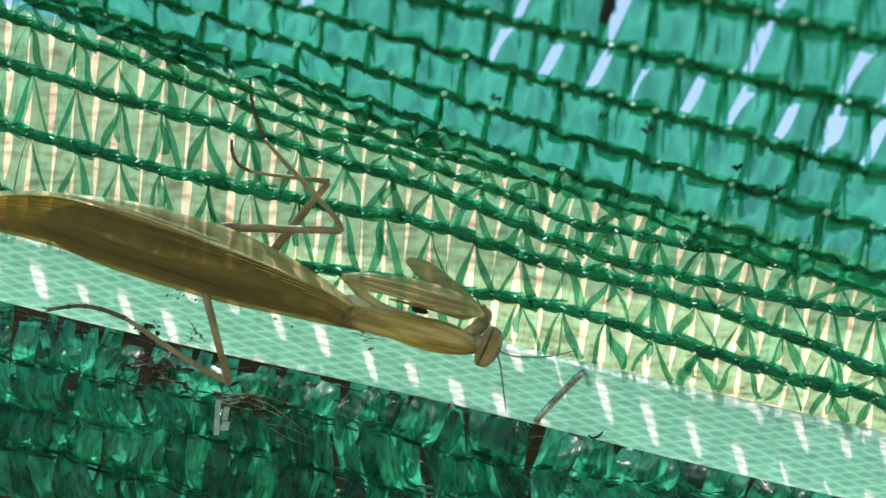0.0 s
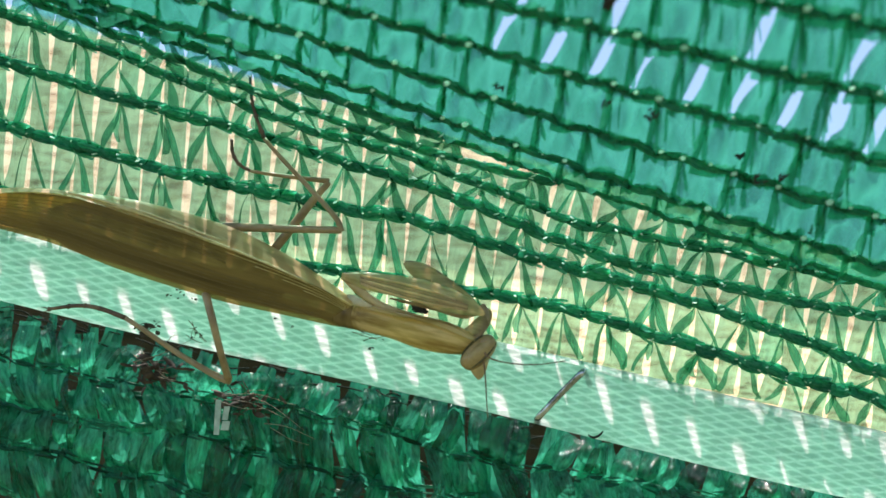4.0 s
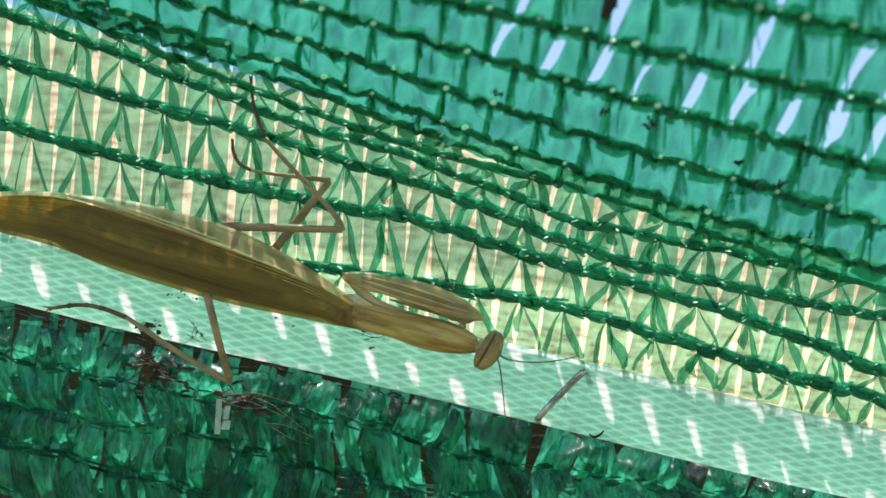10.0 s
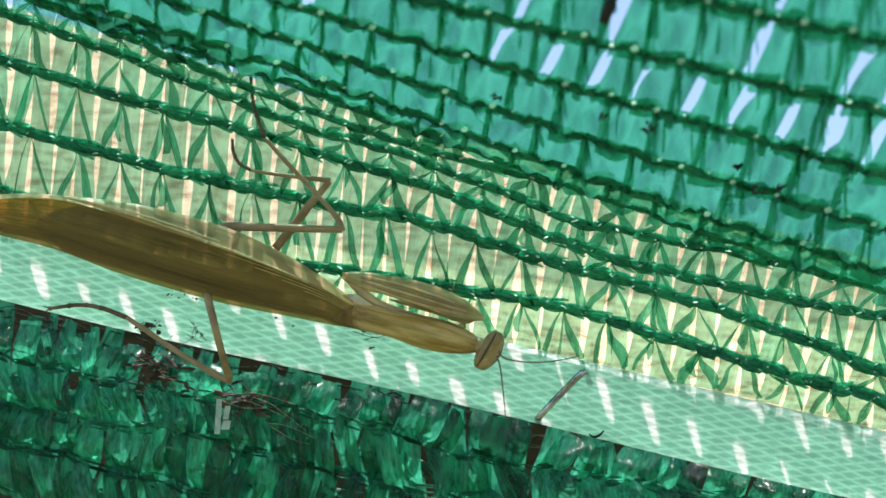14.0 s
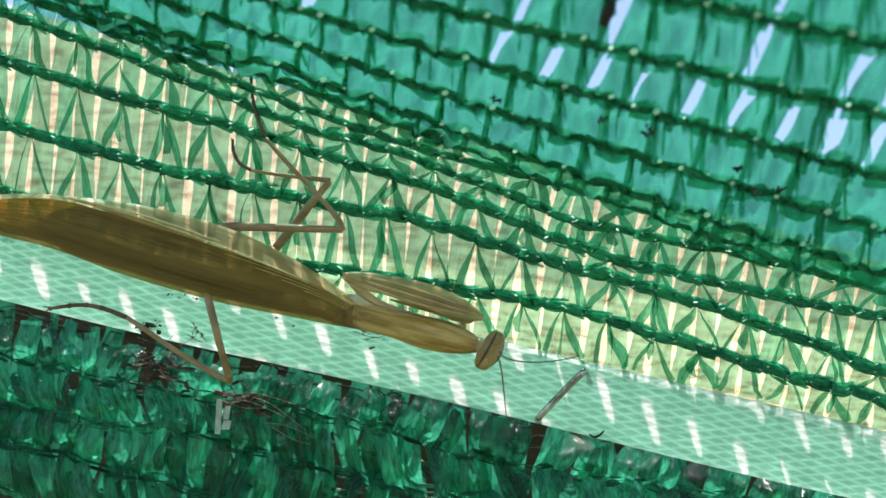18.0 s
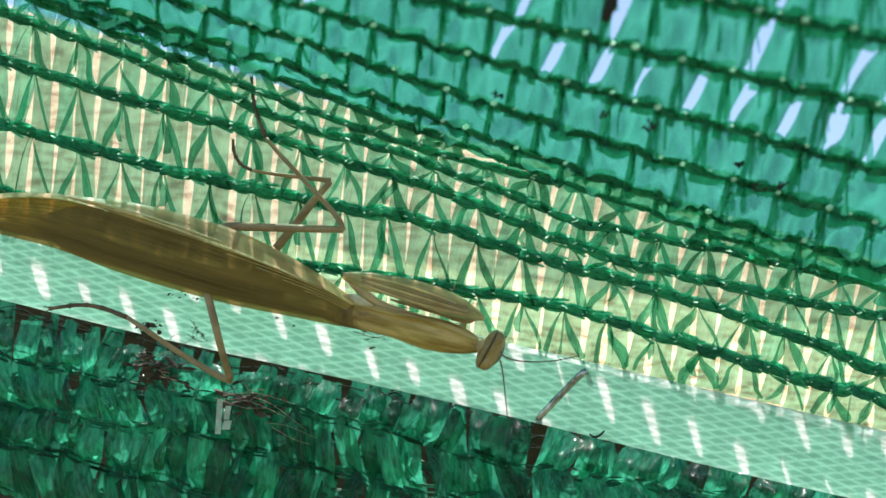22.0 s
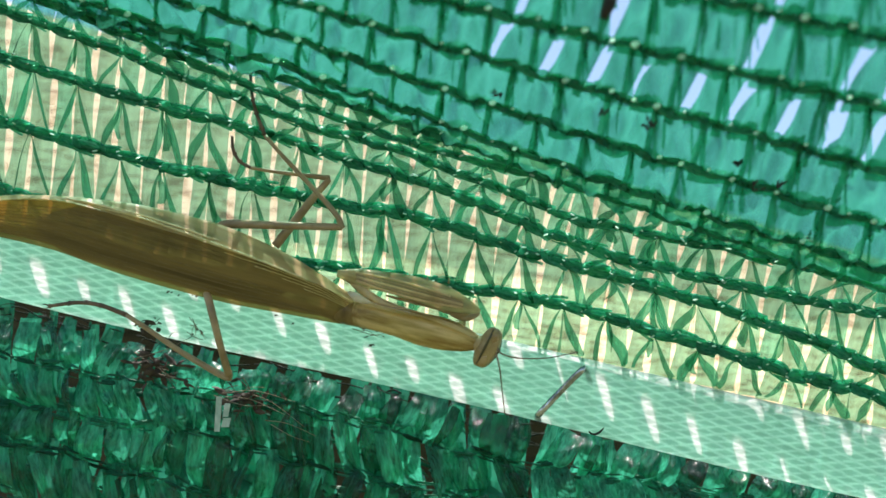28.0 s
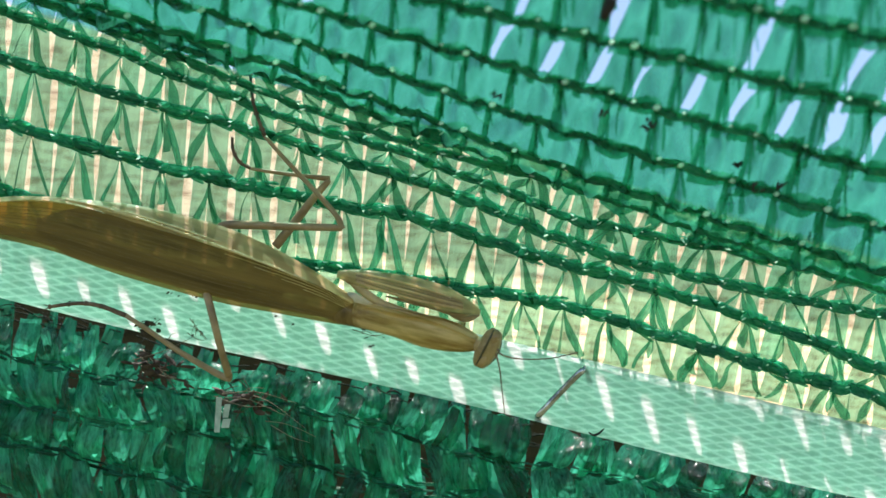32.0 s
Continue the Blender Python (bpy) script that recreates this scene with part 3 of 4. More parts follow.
def backing_row(k):
    pts = []
    for i in range(-14, 26):
        x = 861 + 79 * i - 27 * k + rng.uniform(-4, 4)
        pts.append(Vector(((x - 784) * U, (441 - (583 + 0.43 * (x - 900) + 105 * k)) * U, 0)) )
    return pts


backing_rows = {k: backing_row(k) for k in range(-9, 10)}
for k in range(-9, 9):
    top, bottom = backing_rows[k], backing_rows[k + 1]
    for i in range(len(top) - 2):
        shade = (top[i] + bottom[i]) / 2
        x, y = shade.x / U + 784, 441 - shade.y / U
        if not 397 + 0.2335 * x - 60 < y < 533 + 0.2325 * x + 75:
            continue
        wedge = rng.uniform(0.45, 0.8)
        open_half = rng.uniform(0.1, 0.16) if rng.random() < 0.94 else rng.uniform(0.02, 0.05)
        t0, t1 = rng.uniform(0.12, 0.4), rng.uniform(0.6, 0.88)

        def spot_at(a, t):
            p = top[i].lerp(top[i + 1], a)
            low = 0.75 + a
            n = i + int(low)
            return p.lerp(bottom[n].lerp(bottom[n + 1], low - int(low)) if n + 1 < len(bottom) else bottom[-1], t)
        n0 = len(backing.v)
        for t, thick in ((0, 0.8), (t0, 0.7), (t0 * 0.85 + t1 * 0.15, 1.0), (t1 * 0.8 + t0 * 0.2, 0.5 + 0.5 * wedge), (t1, 0.4), (1, 0.5)):
            for a in (0, 0.5 - open_half * thick, 0.5 + open_half * thick, 1):
                p = spot_at(min(a, 0.9999), t)
                x, y = p.x / U + 784, 441 - p.y / U
                y = min(max(y, 397 + 0.2335 * x + 15), 533 + 0.2325 * x + 4)
                backing.v.append(Vector((p.x, (441 - y) * U, 0)) + RAY * 0.0010)
        for r in range(5):
            for c in range(3):
                if not (r in (1, 2, 3) and c == 1):
                    m = n0 + 4 * r + c
                    backing.f.append((m, m + 1, m + 5, m + 4))
tagged(part("tape_layer", backing.mesh("tape_layer", NET_BACK), sheet), kind="stuff")

# the folded heap below the strap: puffed tapes gathered row by row
heap = thing("folded_net", "crumpled dark green netting folded in layers under the strap", "netting")
back_tapes, back_cords = Heap(), Heap()
for layer in range(2):
    rows = []
    for r in range(-1, 4):
        pts = []
        for i in range(-4, 51):
            x = i * 38 + rng.uniform(-6, 6) + 19 * (r % 2)
            y = 626 + 82 * r + 38 * layer + 0.203 * x + 9 * math.sin(x / 120 + 2.1 * r + 1.3 * layer) + rng.uniform(-5, 5)
            depth = -4.8 + 0.8 * math.sin(x / 230 + r) - 4.0 * layer + rng.uniform(-0.4, 0.4)
            if r < 0:
                y = 533 + 0.233 * x + (24, 8)[layer] - (30, 16)[layer] * min(max((x - 450) / 350, 0), 1) + rng.uniform(-5, 9)
                depth = -6.0 - 2 * layer + rng.uniform(-0.5, 0.5)
            pts.append(at(x, y, depth))
        rows.append(pts)
    for r in range(4):
        own = layer == 0
        if own:
            row = cord([p + Vector((0, 0, 0.0009)) for p in rows[r + 1]], 6.0 * U, heap, STRANDS, 1)
        else:
            for m in stitch_poses(rows[r + 1], 8 * U, 1):
                back_cords.add(rng.choice(STRANDS), m)
        for i in range(1, len(rows[r]) - 2):
            x = rows[r][i].x / U + 784
            if rng.random() < (0.0 if own else 0.7 if r == 3 and x < 260 else 0.0 if r and 80 < x < 450 else 0.3):
                continue
            p = rows[r][i] + Vector((rng.uniform(-7, 7) * U, 0, rng.uniform(-0.0004, 0.0008)))
            q = rows[r + 1][i] + Vector((rng.uniform(-12, 12) * U, 0, -0.0004))
            m = tape_matrix(p, q, rng.uniform(36, 50) * U, 0.4)
            if own:
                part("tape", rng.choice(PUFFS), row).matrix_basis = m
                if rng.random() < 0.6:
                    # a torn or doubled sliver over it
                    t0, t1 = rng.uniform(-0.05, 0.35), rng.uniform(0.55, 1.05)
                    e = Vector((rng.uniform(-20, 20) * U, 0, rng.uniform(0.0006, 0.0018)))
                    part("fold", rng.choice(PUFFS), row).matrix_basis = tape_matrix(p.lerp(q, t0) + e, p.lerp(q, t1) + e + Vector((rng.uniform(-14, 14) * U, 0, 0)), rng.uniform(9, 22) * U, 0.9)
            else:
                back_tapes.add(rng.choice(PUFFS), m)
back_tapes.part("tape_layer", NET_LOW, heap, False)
back_cords.part("cord_layer", NET_STRAND_SHADED, heap)

# dim net lines in the gap under the strap, shade painted as near-black green
SHADED_LINE = solid("shaded_net_line", (0.006, 0.012, 0.008), (0.02, 0.032, 0.024), 700, gloss=0.95)
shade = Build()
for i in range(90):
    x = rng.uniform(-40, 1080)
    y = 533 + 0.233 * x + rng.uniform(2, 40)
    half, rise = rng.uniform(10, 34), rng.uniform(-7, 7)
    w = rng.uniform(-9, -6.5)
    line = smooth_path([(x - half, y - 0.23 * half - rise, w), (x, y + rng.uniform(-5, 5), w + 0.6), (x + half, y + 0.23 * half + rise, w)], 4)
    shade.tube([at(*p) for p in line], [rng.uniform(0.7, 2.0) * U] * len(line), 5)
tagged(part("thread", shade.mesh("thread", SHADED_LINE), heap, "net lines under the strap, coloured dark as in shade"), kind="stuff")

# ---- the mantis ----
mantis = thing("praying_mantis", "olive brown praying mantis with folded wings, clinging to the strap", "mantis")
W = 9.0                         # height of its body above the board

abdomen_rows = [(70, 398, W - 2, 16), (140, 408, W - 2, 44), (250, 430, W - 2, 55), (380, 468, W - 2, 54), (500, 508, W - 2, 42), (600, 544, W - 1.5, 25)]
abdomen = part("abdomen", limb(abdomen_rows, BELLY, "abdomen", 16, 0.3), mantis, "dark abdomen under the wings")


RIDGE = 4.6                     # height of the wings' fold over the body, mm


def wing_sheet(rows, name, mat, heights, across=12):
    """A wing from rows of (x, upper y, lower y); heights: its cross-section from the upper to the lower edge."""
    b = Build()
    p = smooth_path(rows, 5)
    h = smooth_path([(v,) for v in heights], 8)
    for x, hi, lo in p:
        wide = min((lo - hi) / 130, 1.0) if len(heights) > 2 else 1.0
        for j in range(across + 1):
            u = j / across
            z = float(h[round(u * (len(h) - 1))][0])
            b.v.append(at(x + 5 * (u - 0.5), hi + (lo - hi) * u, W - 1 + (z + 1) * wide + 0.05 * math.sin(j * 2.1)))
    for i in range(len(p) - 1):
        for j in range(across):
            k = i * (across + 1) + j
            b.f.append((k, k + 1, k + across + 2, k + across + 1))
    return b.mesh(name, mat)


WING_ROWS = [(-150, 372, 380), (-60, 352, 402), (0, 346, 416), (100, 348, 442), (200, 366, 480), (300, 396, 511), (400, 432, 538), (500, 470, 558), (570, 502, 572), (608, 528, 578), (640, 548, 574), (662, 560, 568)]
part("forewing", wing_sheet(WING_ROWS, "forewing", WING, (RIDGE, RIDGE * 0.9, RIDGE * 0.62, RIDGE * 0.2, -1.0)), abdomen, "olive brown veined forewing")
part("hind_wing", wing_sheet([(x, hi + 6, lo - 8) for x, hi, lo in WING_ROWS[1:-3]], "hind_wing", HIND_WING, (-1.5, -4.2, -4.4, -3.6, -1.6)), abdomen, "folded hind wing under the forewing")
part("wing_margin", wing_sheet([(-100, 362, 368), (0, 344, 352), (80, 343, 350), (160, 350, 366), (260, 364, 398), (400, 401, 442), (500, 446, 482), (570, 488, 512), (625, 526, 540)],
                               "wing_margin", WING_EDGE, (RIDGE * 0.4, RIDGE * 0.98), 5), abdomen, "paler translucent front margin of the wing")
for k in range(12):
    u = (0.0, 0.05)[k] if k < 2 else 0.1 + 0.075 * (k - 1) + rng.uniform(-0.02, 0.02)
    b = Build()
    line = []
    stop = 11 if k < 2 else rng.randint(6, 9)
    for x, hi, lo in smooth_path(WING_ROWS[(1 if k < 6 else 2):stop], 4):
        wide = min((lo - hi) / 130, 1.0)
        z = RIDGE * (1 - 0.2 * u - 0.9 * u * u)
        line.append(at(x, hi + (lo - hi) * u, W - 1 + (z + 1) * wide + 0.07))
    b.tube(line, [(1.9, 1.2)[k] * U if k < 2 else 0.55 * U] * len(line), 5, 0.6)
    part("wing_vein", b.mesh("wing_vein", VEIN if k < 2 else DARK_VEIN), abdomen)

for k in range(6):
    b = Build()
    u = 0.03 + 0.065 * k
    line = []
    for x, hi, lo in smooth_path(WING_ROWS[5:-1], 4)[2 * k:]:
        wide = min((lo - hi) / 130, 1.0)
        z = RIDGE * (1 - 0.2 * u - 0.9 * u * u)
        line.append(at(x, hi + (lo - hi) * u, W - 1 + (z + 1) * wide + 0.08))
    b.tube(line, [0.55 * U] * len(line), 5, 0.6)
    part("wing_vein", b.mesh("wing_vein", VEIN), abdomen, "pale vein at the wing's root")

b = Build()
line = smooth_path([(120, 349), (180, 362), (240, 381), (320, 409), (400, 439), (480, 471), (545, 499)], 5)
b.tube([at(x, y, W + RIDGE + 0.1) for x, y in line], [1.5 * U] * len(line), 6, 0.7)
part("wing_vein", b.mesh("wing_vein", VEIN), abdomen, "pale ridge vein along the wing's margin")

thorax_rows = [(560, 543, W - 4.0, 14), (596, 551, W - 2.9, 23), (624, 556, W - 1.2, 25), (650, 561, W + 1, 25), (700, 574, W + 1, 25), (750, 588, W + 1, 29), (790, 597, W + 1, 28), (825, 606, W + 1, 21), (848, 612, W + 1, 12)]
part("pronotum", limb(thorax_rows, SKIN, "pronotum", 16, 0.75), mantis, "olive brown keeled thorax")
# an added sleeve round the thorax that carries this shading in its colour
part("collar", limb([(572, 545, W - 3.0, 17), (600, 551, W - 1.4, 23), (630, 557.5, W - 0.2, 24.6), (668, 566, W - 0.3, 24)], SKIN_SHADED, "collar", 16, 0.78), mantis, "base of the thorax, coloured darker for the shading by the wings")
part("thorax_keel", wing_sheet([(606, 519, 530), (650, 536, 546), (700, 548, 558), (750, 559, 568), (800, 575, 586), (840, 596, 604)], "thorax_keel", SKIN, (2.2, 3.0), 3), mantis, "pale thin ridge along the thorax")

b = Build()
keel = smooth_path([(640, 537, W + 2.4), (680, 547, W + 2.4), (740, 562, W + 2.5), (800, 580, W + 2.3), (840, 600, W + 1.9)], 5)
b.tube([at(*p) for p in keel], [1.7 * U] * len(keel), 6)
part("keel_edge", b.mesh("keel_edge", PALE), mantis, "pale edge along the thorax")
# the bright sun patch at the wing's root, painted as a pale piece
b = Build()
b.tube([at(616, 524, W + 2.4), at(630, 530, W + 3.0), at(645, 537, W + 2.8), at(660, 541, W + 2.6)], [4 * U, 8 * U, 5 * U, 1.5 * U], 8, 0.5)
part("wing_base", b.mesh("wing_base", SUNLIT_ROOT), mantis, "wing's root, coloured near-white as a patch of sun")

# the head turns on the neck, so its parts are built round the neck
NECK = (852, 612, W + 1.0)


def near_neck(x, y, w):
    return at(NECK[0] + x, NECK[1] + y, NECK[2] + w) - at(*NECK)


b = Build()
k = scale_at(NECK[2])
AXIS = radians(60)
lobes = Vector((math.sin(AXIS), -math.cos(AXIS), 0))
heart = near_neck(12, 8, 0.1)
b.blob(heart - lobes * 4 * k, 38 * k, 14.5 * k, 18 * k, AXIS, 0, rng, 20, 16)
b.blob(heart + lobes * 6 * k + Vector((0, 0, -3 * k)), 37 * k, 14.5 * k, 18 * k, AXIS, 0, rng, 20, 16)
head = part("head", b.mesh("head", HEAD_SKIN), mantis, "narrow olive head with wide-set eyes")
head.matrix_basis = Matrix.Translation(at(*NECK))
along = Vector((math.cos(AXIS), math.sin(AXIS), 0))
b = Build()
b.blob(near_neck(-2, 0, -0.1), 23 * k, 14 * k, 14 * k, radians(-10), 0, rng, 18, 12)
part("nape", b.mesh("nape", PALE), head, "pale nape")
for side in (-1, 1):
    b = Build()
    b.blob(heart + along * side * 21 * k + lobes * 1.5 * k, 16.5 * k, 12.5 * k, 16.5 * k, AXIS, 0, rng, 18, 14)
    part("compound_eye", b.mesh("compound_eye", EYE_SKIN), head, "glossy brown compound eye")
b = Build()
line = [heart - lobes * (4.5 * k) + along * (u * 34 * k) + Vector((0, 0, (18.4 - 11 * abs(u) ** 3) * k)) for u in [n / 8 - 1 for n in range(17)]]
b.tube(line, [(2.6 - 1.2 * abs(n / 8 - 1)) * k for n in range(17)], 6, 0.8)
part("face_ridge", b.mesh("face_ridge", BELLY), head, "dark line across the head")
b = Build()
b.tube([heart + lobes * (20.5 - 9 * u * u) * k + along * (u * 33 * k) + Vector((0, 0, -6 * k)) for u in [n / 8 - 1 for n in range(17)]], [(3.0 - 1.4 * abs(n / 8 - 1)) * k for n in range(17)], 6, 0.8)
part("face_ridge", b.mesh("face_ridge", BELLY), head, "dark line under the brow")
b = Build()
tip = lobes * 7 * k - along * 22 * k + Vector((0, 0, -25 * k))
b.tube([heart + tip * u for u in (0, 0.35, 0.7, 1.0, 1.25, 1.4, 1.46)], [23 * k, 22 * k, 18 * k, 14 * k, 9 * k, 5 * k, 2 * k], 16, 0.55, lobes)
part("muzzle", b.mesh("muzzle", PALE), head, "pale narrow face below the eyes")
FEELERS = [[(24, 8, 0.5), (33, 40, 0.8), (38, 85, 0.5), (42, 125, 0)], [(28, 4, 0.5), (38, 20, 1), (70, 28, 1), (120, 28, 0.5), (172, 18, 0)]]
feelers = []
for rows in FEELERS:
    line = smooth_path(rows, 6)
    o = near_neck(*rows[0])
    b = Build()
    b.tube([near_neck(*p) - o for p in line], [(1.9 - 1.0 * i / len(line)) * k for i in range(len(line))], 5)
    ob = part("antenna", b.mesh("antenna", FOOT), head)
    ob.matrix_basis = Matrix.Translation(o)
    feelers.append((ob, o))

# forelegs, folded beside the thorax
part("coxa", limb([(806, 586, W + 0.2, 4), (760, 567, W + 1.2, 5), (715, 554, W + 1.7, 6), (672, 538, W + 1.9, 7), (640, 516, W + 1.9, 8), (614, 490, W + 1.7, 7)], PALE, "coxa"), mantis, "pale smooth foreleg base")
JOINT = (614, 488, W + 2.0)


def on_joint(rows, mat, name, sides=12, flat=0.6):
    b = Build()
    p = smooth_path(rows, 6)
    b.tube([at(*r[:3]) - at(*JOINT) for r in p], [max(r[3], 0.5) * scale_at(r[2]) for r in p], sides, flat)
    return b.mesh(name, mat)


femur = part("fore_femur", on_joint([(606, 488, W + 2, 6), (640, 496, W + 2, 15), (690, 506, W + 2, 18), (740, 519, W + 2, 21), (790, 537, W + 2, 22), (825, 551, W + 2, 15.5), (846, 560, W + 2, 8.5), (856, 565, W + 2, 3)], LEG_STRIPED, "fore_femur"), mantis, "striped grasping foreleg")
femur.matrix_basis = Matrix.Translation(at(*JOINT))
part("fore_tibia", on_joint([(840, 564, W + 1.2, 4), (815, 566, W + 1.2, 5), (770, 552, W + 1.5, 4), (725, 540, W + 1.4, 3), (690, 530, W + 1.3, 1.5)], LEG, "fore_tibia"), femur)
for n, (v, dark) in enumerate(((-0.62, 0), (-0.3, 1), (0.02, 0), (0.3, 1), (0.62, 0))):
    b = Build()
    line = [at(620 + 225 * u, 489 + 68 * u + v * 20 * math.sin(math.pi * (0.12 + 0.8 * u)), W + 2 + 1.52 * math.sqrt(1 - v * v) * math.sin(math.pi * (0.12 + 0.8 * u))) - at(*JOINT) for u in [q / 12 for q in range(1, 12)]]
    b.tube(line, [(1.5 if dark else 2.1) * U] * len(line), 5, 0.6)
    part("ridge", b.mesh("ridge", LEG if dark else PALE), femur)
b = Build()
b.blob(at(744, 546, W + 1.2) - at(*JOINT), 14 * U, 7 * U, 4 * U, radians(-25), 0.35)
spot = part("spot", b.mesh("spot", BLACK), mantis, "black spot on the inner foreleg")
spot.matrix_basis = Matrix.Translation(at(*JOINT))

# the far foreleg, raised and drawn over the head while it is cleaned
ELBOW = (850, 548, W - 1.5)


def on_elbow(rows, mat, name, flat=0.5):
    b = Build()
    p = smooth_path(rows, 6)
    b.tube([at(*r[:3]) - at(*ELBOW) for r in p], [max(r[3], 0.5) * scale_at(r[2]) for r in p], 10, flat)
    return b.mesh(name, mat)


far_femur = part("fore_femur", on_elbow([(850, 548, W - 1.5, 6), (825, 518, W - 1.5, 12), (795, 488, W - 1.5, 16), (768, 462, W - 1.5, 17), (748, 444, W - 1.5, 10), (740, 436, W - 1.5, 4)], LEG_STRIPED, "fore_femur"), mantis, "second grasping foreleg")
far_tibia = part("fore_tibia", on_elbow([(846, 540, W - 1, 6), (866, 546, W, 6.5), (878, 564, W + 0.5, 7), (885, 588, W + 0.5, 6.5), (887, 610, W + 0.6, 5), (883, 628, W + 0.6, 2.5)], LEG, "fore_tibia", 0.8), far_femur, "hooked foreleg tip")
b = Build()
p = smooth_path([(826, 588, W + 0.3, 8), (843, 581, W + 0.5, 13), (856, 569, W + 0.3, 13), (864, 555, W - 0.5, 9), (862, 546, W - 1.0, 5)], 6)
b.tube([at(*r[:3]) - at(*ELBOW) for r in p], [r[3] * scale_at(r[2]) for r in p], 12, 0.6)
far_coxa = part("coxa", b.mesh("coxa", LEG_STRIPED), mantis, "pale translucent base of the second foreleg")
for n in range(5):
    b = Build()
    b.tube([at(650 + 38 * n, 489 + 6 * n, W + 2) - at(*JOINT), at(652 + 38 * n, 478 + 6 * n + 2 * (n % 2), W + 2) - at(*JOINT)], [1.6 * U, 0.5 * U], 5)
    part("spine", b.mesh("spine", LEG), femur)

# walking legs
LEGS = [
    ("hind_femur", [(385, 418, W - 3.5, 7), (402, 402, W - 2.5, 8), (500, 404, W + 1, 7), (606, 407, W + 2, 6)], LEG),
    ("hind_tibia", [(606, 409, W + 2, 6), (596, 385, W + 2, 5), (555, 338, W + 1, 4.5), (505, 285, W, 4), (470, 245, W - 1, 3.5)], LEG),
    ("hind_tarsus", [(470, 245, W - 1, 3.5), (455, 205, W - 1, 3), (447, 170, W - 1, 3), (445, 140, W - 1.5, 2.5)], FOOT),
    ("mid_femur", [(488, 440, W - 2, 8), (520, 400, W - 2, 8), (555, 355, W - 2, 7), (584, 322, W - 2, 5)], LEG),
    ("mid_tibia", [(584, 320, W - 2, 5), (540, 315, W - 2.5, 4), (490, 309, W - 3, 3.5), (445, 302, W - 3, 3)], LEG),
    ("mid_tarsus", [(445, 302, W - 3, 3), (425, 290, W - 3, 3), (414, 270, W - 3, 3), (412, 250, W - 3, 2.5)], FOOT),
    ("low_femur", [(366, 518, W - 1, 7.5), (378, 565, W + 1, 7), (392, 620, W, 6.5), (406, 668, W - 3, 7)], LEG),
    ("low_tibia", [(408, 672, W - 3, 8), (385, 664, W - 4, 6), (320, 626, W - 5, 5), (260, 585, W - 5, 4.5), (225, 562, W - 6, 4)], LEG),
    ("low_tarsus", [(225, 562, W - 6, 4.5), (180, 545, W - 7, 4), (140, 540, W - 8, 3.5), (90, 546, W - 8, 3)], FOOT),
]
for name, rows, mat in LEGS:
    leg = part(name, limb(rows, mat, name), mantis)
    if mat is FOOT:
        for i, (x, y, w, r) in enumerate(smooth_path(rows, 3)[1::2]):
            b = Build()
            b.blob(at(x, y, w), (r + 1.5) * U, r * 1.15 * U, r * U, 0.4 * i, 0.3, rng, 8, 5)
            part("joint", b.mesh("joint", FOOT), leg)
        for d in (-5, 5):
            x, y, w, r = rows[-1]
            x0, y0 = rows[-2][:2]
            dx, dy = (x - x0) / 45 * 12, (y - y0) / 45 * 12
            b = Build()
            b.tube([at(x, y, w), at(x + dx * 0.6 + d * 0.7 * abs(dy) / 12, y + dy * 0.6 + d * 0.7 * abs(dx) / 12, w), at(x + dx + d * 0.9 * abs(dy) / 12, y + dy + d * 0.9 * abs(dx) / 12, w - 0.3)], [1.4 * U, 1.1 * U, 0.4 * U], 5)
            part("claw", b.mesh("claw", FOOT), leg)

# ---- debris ----
rng = random.Random(9)


def debris(x, y, w, size, label, n=9):
    """Scraps of dead leaf and a few straws, lodged together."""
    b = Build()
    for i in range(n):
        p = at(x + rng.gauss(0, 0.5) * size, y + rng.gauss(0, 0.32) * size, w + rng.uniform(-0.7, 0.7))
        a = rng.gauss(-0.35, 0.6)
        l = rng.uniform(0.25, 0.7) * size * U
        d = Vector((math.cos(a), math.sin(a), rng.uniform(-0.5, 0.5))) * l
        if i % 3:
            b.ribbon(p - d * 0.6, p + d * 0.6, rng.uniform(4, 11) * U, (rng.uniform(-0.8, 0.8), rng.uniform(-0.8, 0.8), 1), (rng.uniform(-1, 1), rng.uniform(-1, 1)), rng.uniform(-4, 6) * U, 0.15, 0.2, 6)
        else:
            b.tube([p - d, p - d * 0.2 + Vector((0, 2 * U, 0)), p + d], [0.4 * U, 1.0 * U, 0.3 * U], 5)
    thing("debris", label, "debris", b.mesh("debris", DIRT), "dry crumbs round the strap")


debris(268, 646, -0.5, 36, "dark dry plant debris caught in the netting", 34)
debris(300, 668, -2.5, 46, "dark dry plant debris caught in the netting", 30)
debris(455, 716, -1.5, 30, "dark dry plant debris caught in the netting", 26)
debris(262, 582, 0.8, 24, "dark dry plant debris caught at the strap's edge", 16)


def wisps(rows, label, name="dry_fibre", mat=None, thick=0.75):
    """A few fine dry fibres: each row is a bowed line from one end to the other."""
    tuft = thing(name, label, "fibre", None, "dry crumbs round the strap")
    for x0, y0, x1, y1, bow, w in rows:
        b = Build()
        line = smooth_path([(x0, y0, w), ((x0 + x1) / 2 + bow * 0.6, (y0 + y1) / 2 + bow, w + 0.8), (x1, y1, w + 0.2)], 6)
        b.tube([at(*p) for p in line], [thick * U * (1 - 0.5 * i / len(line)) for i in range(len(line))], 5)
        part("fibre", b.mesh("fibre", mat or FIBRE), tuft)


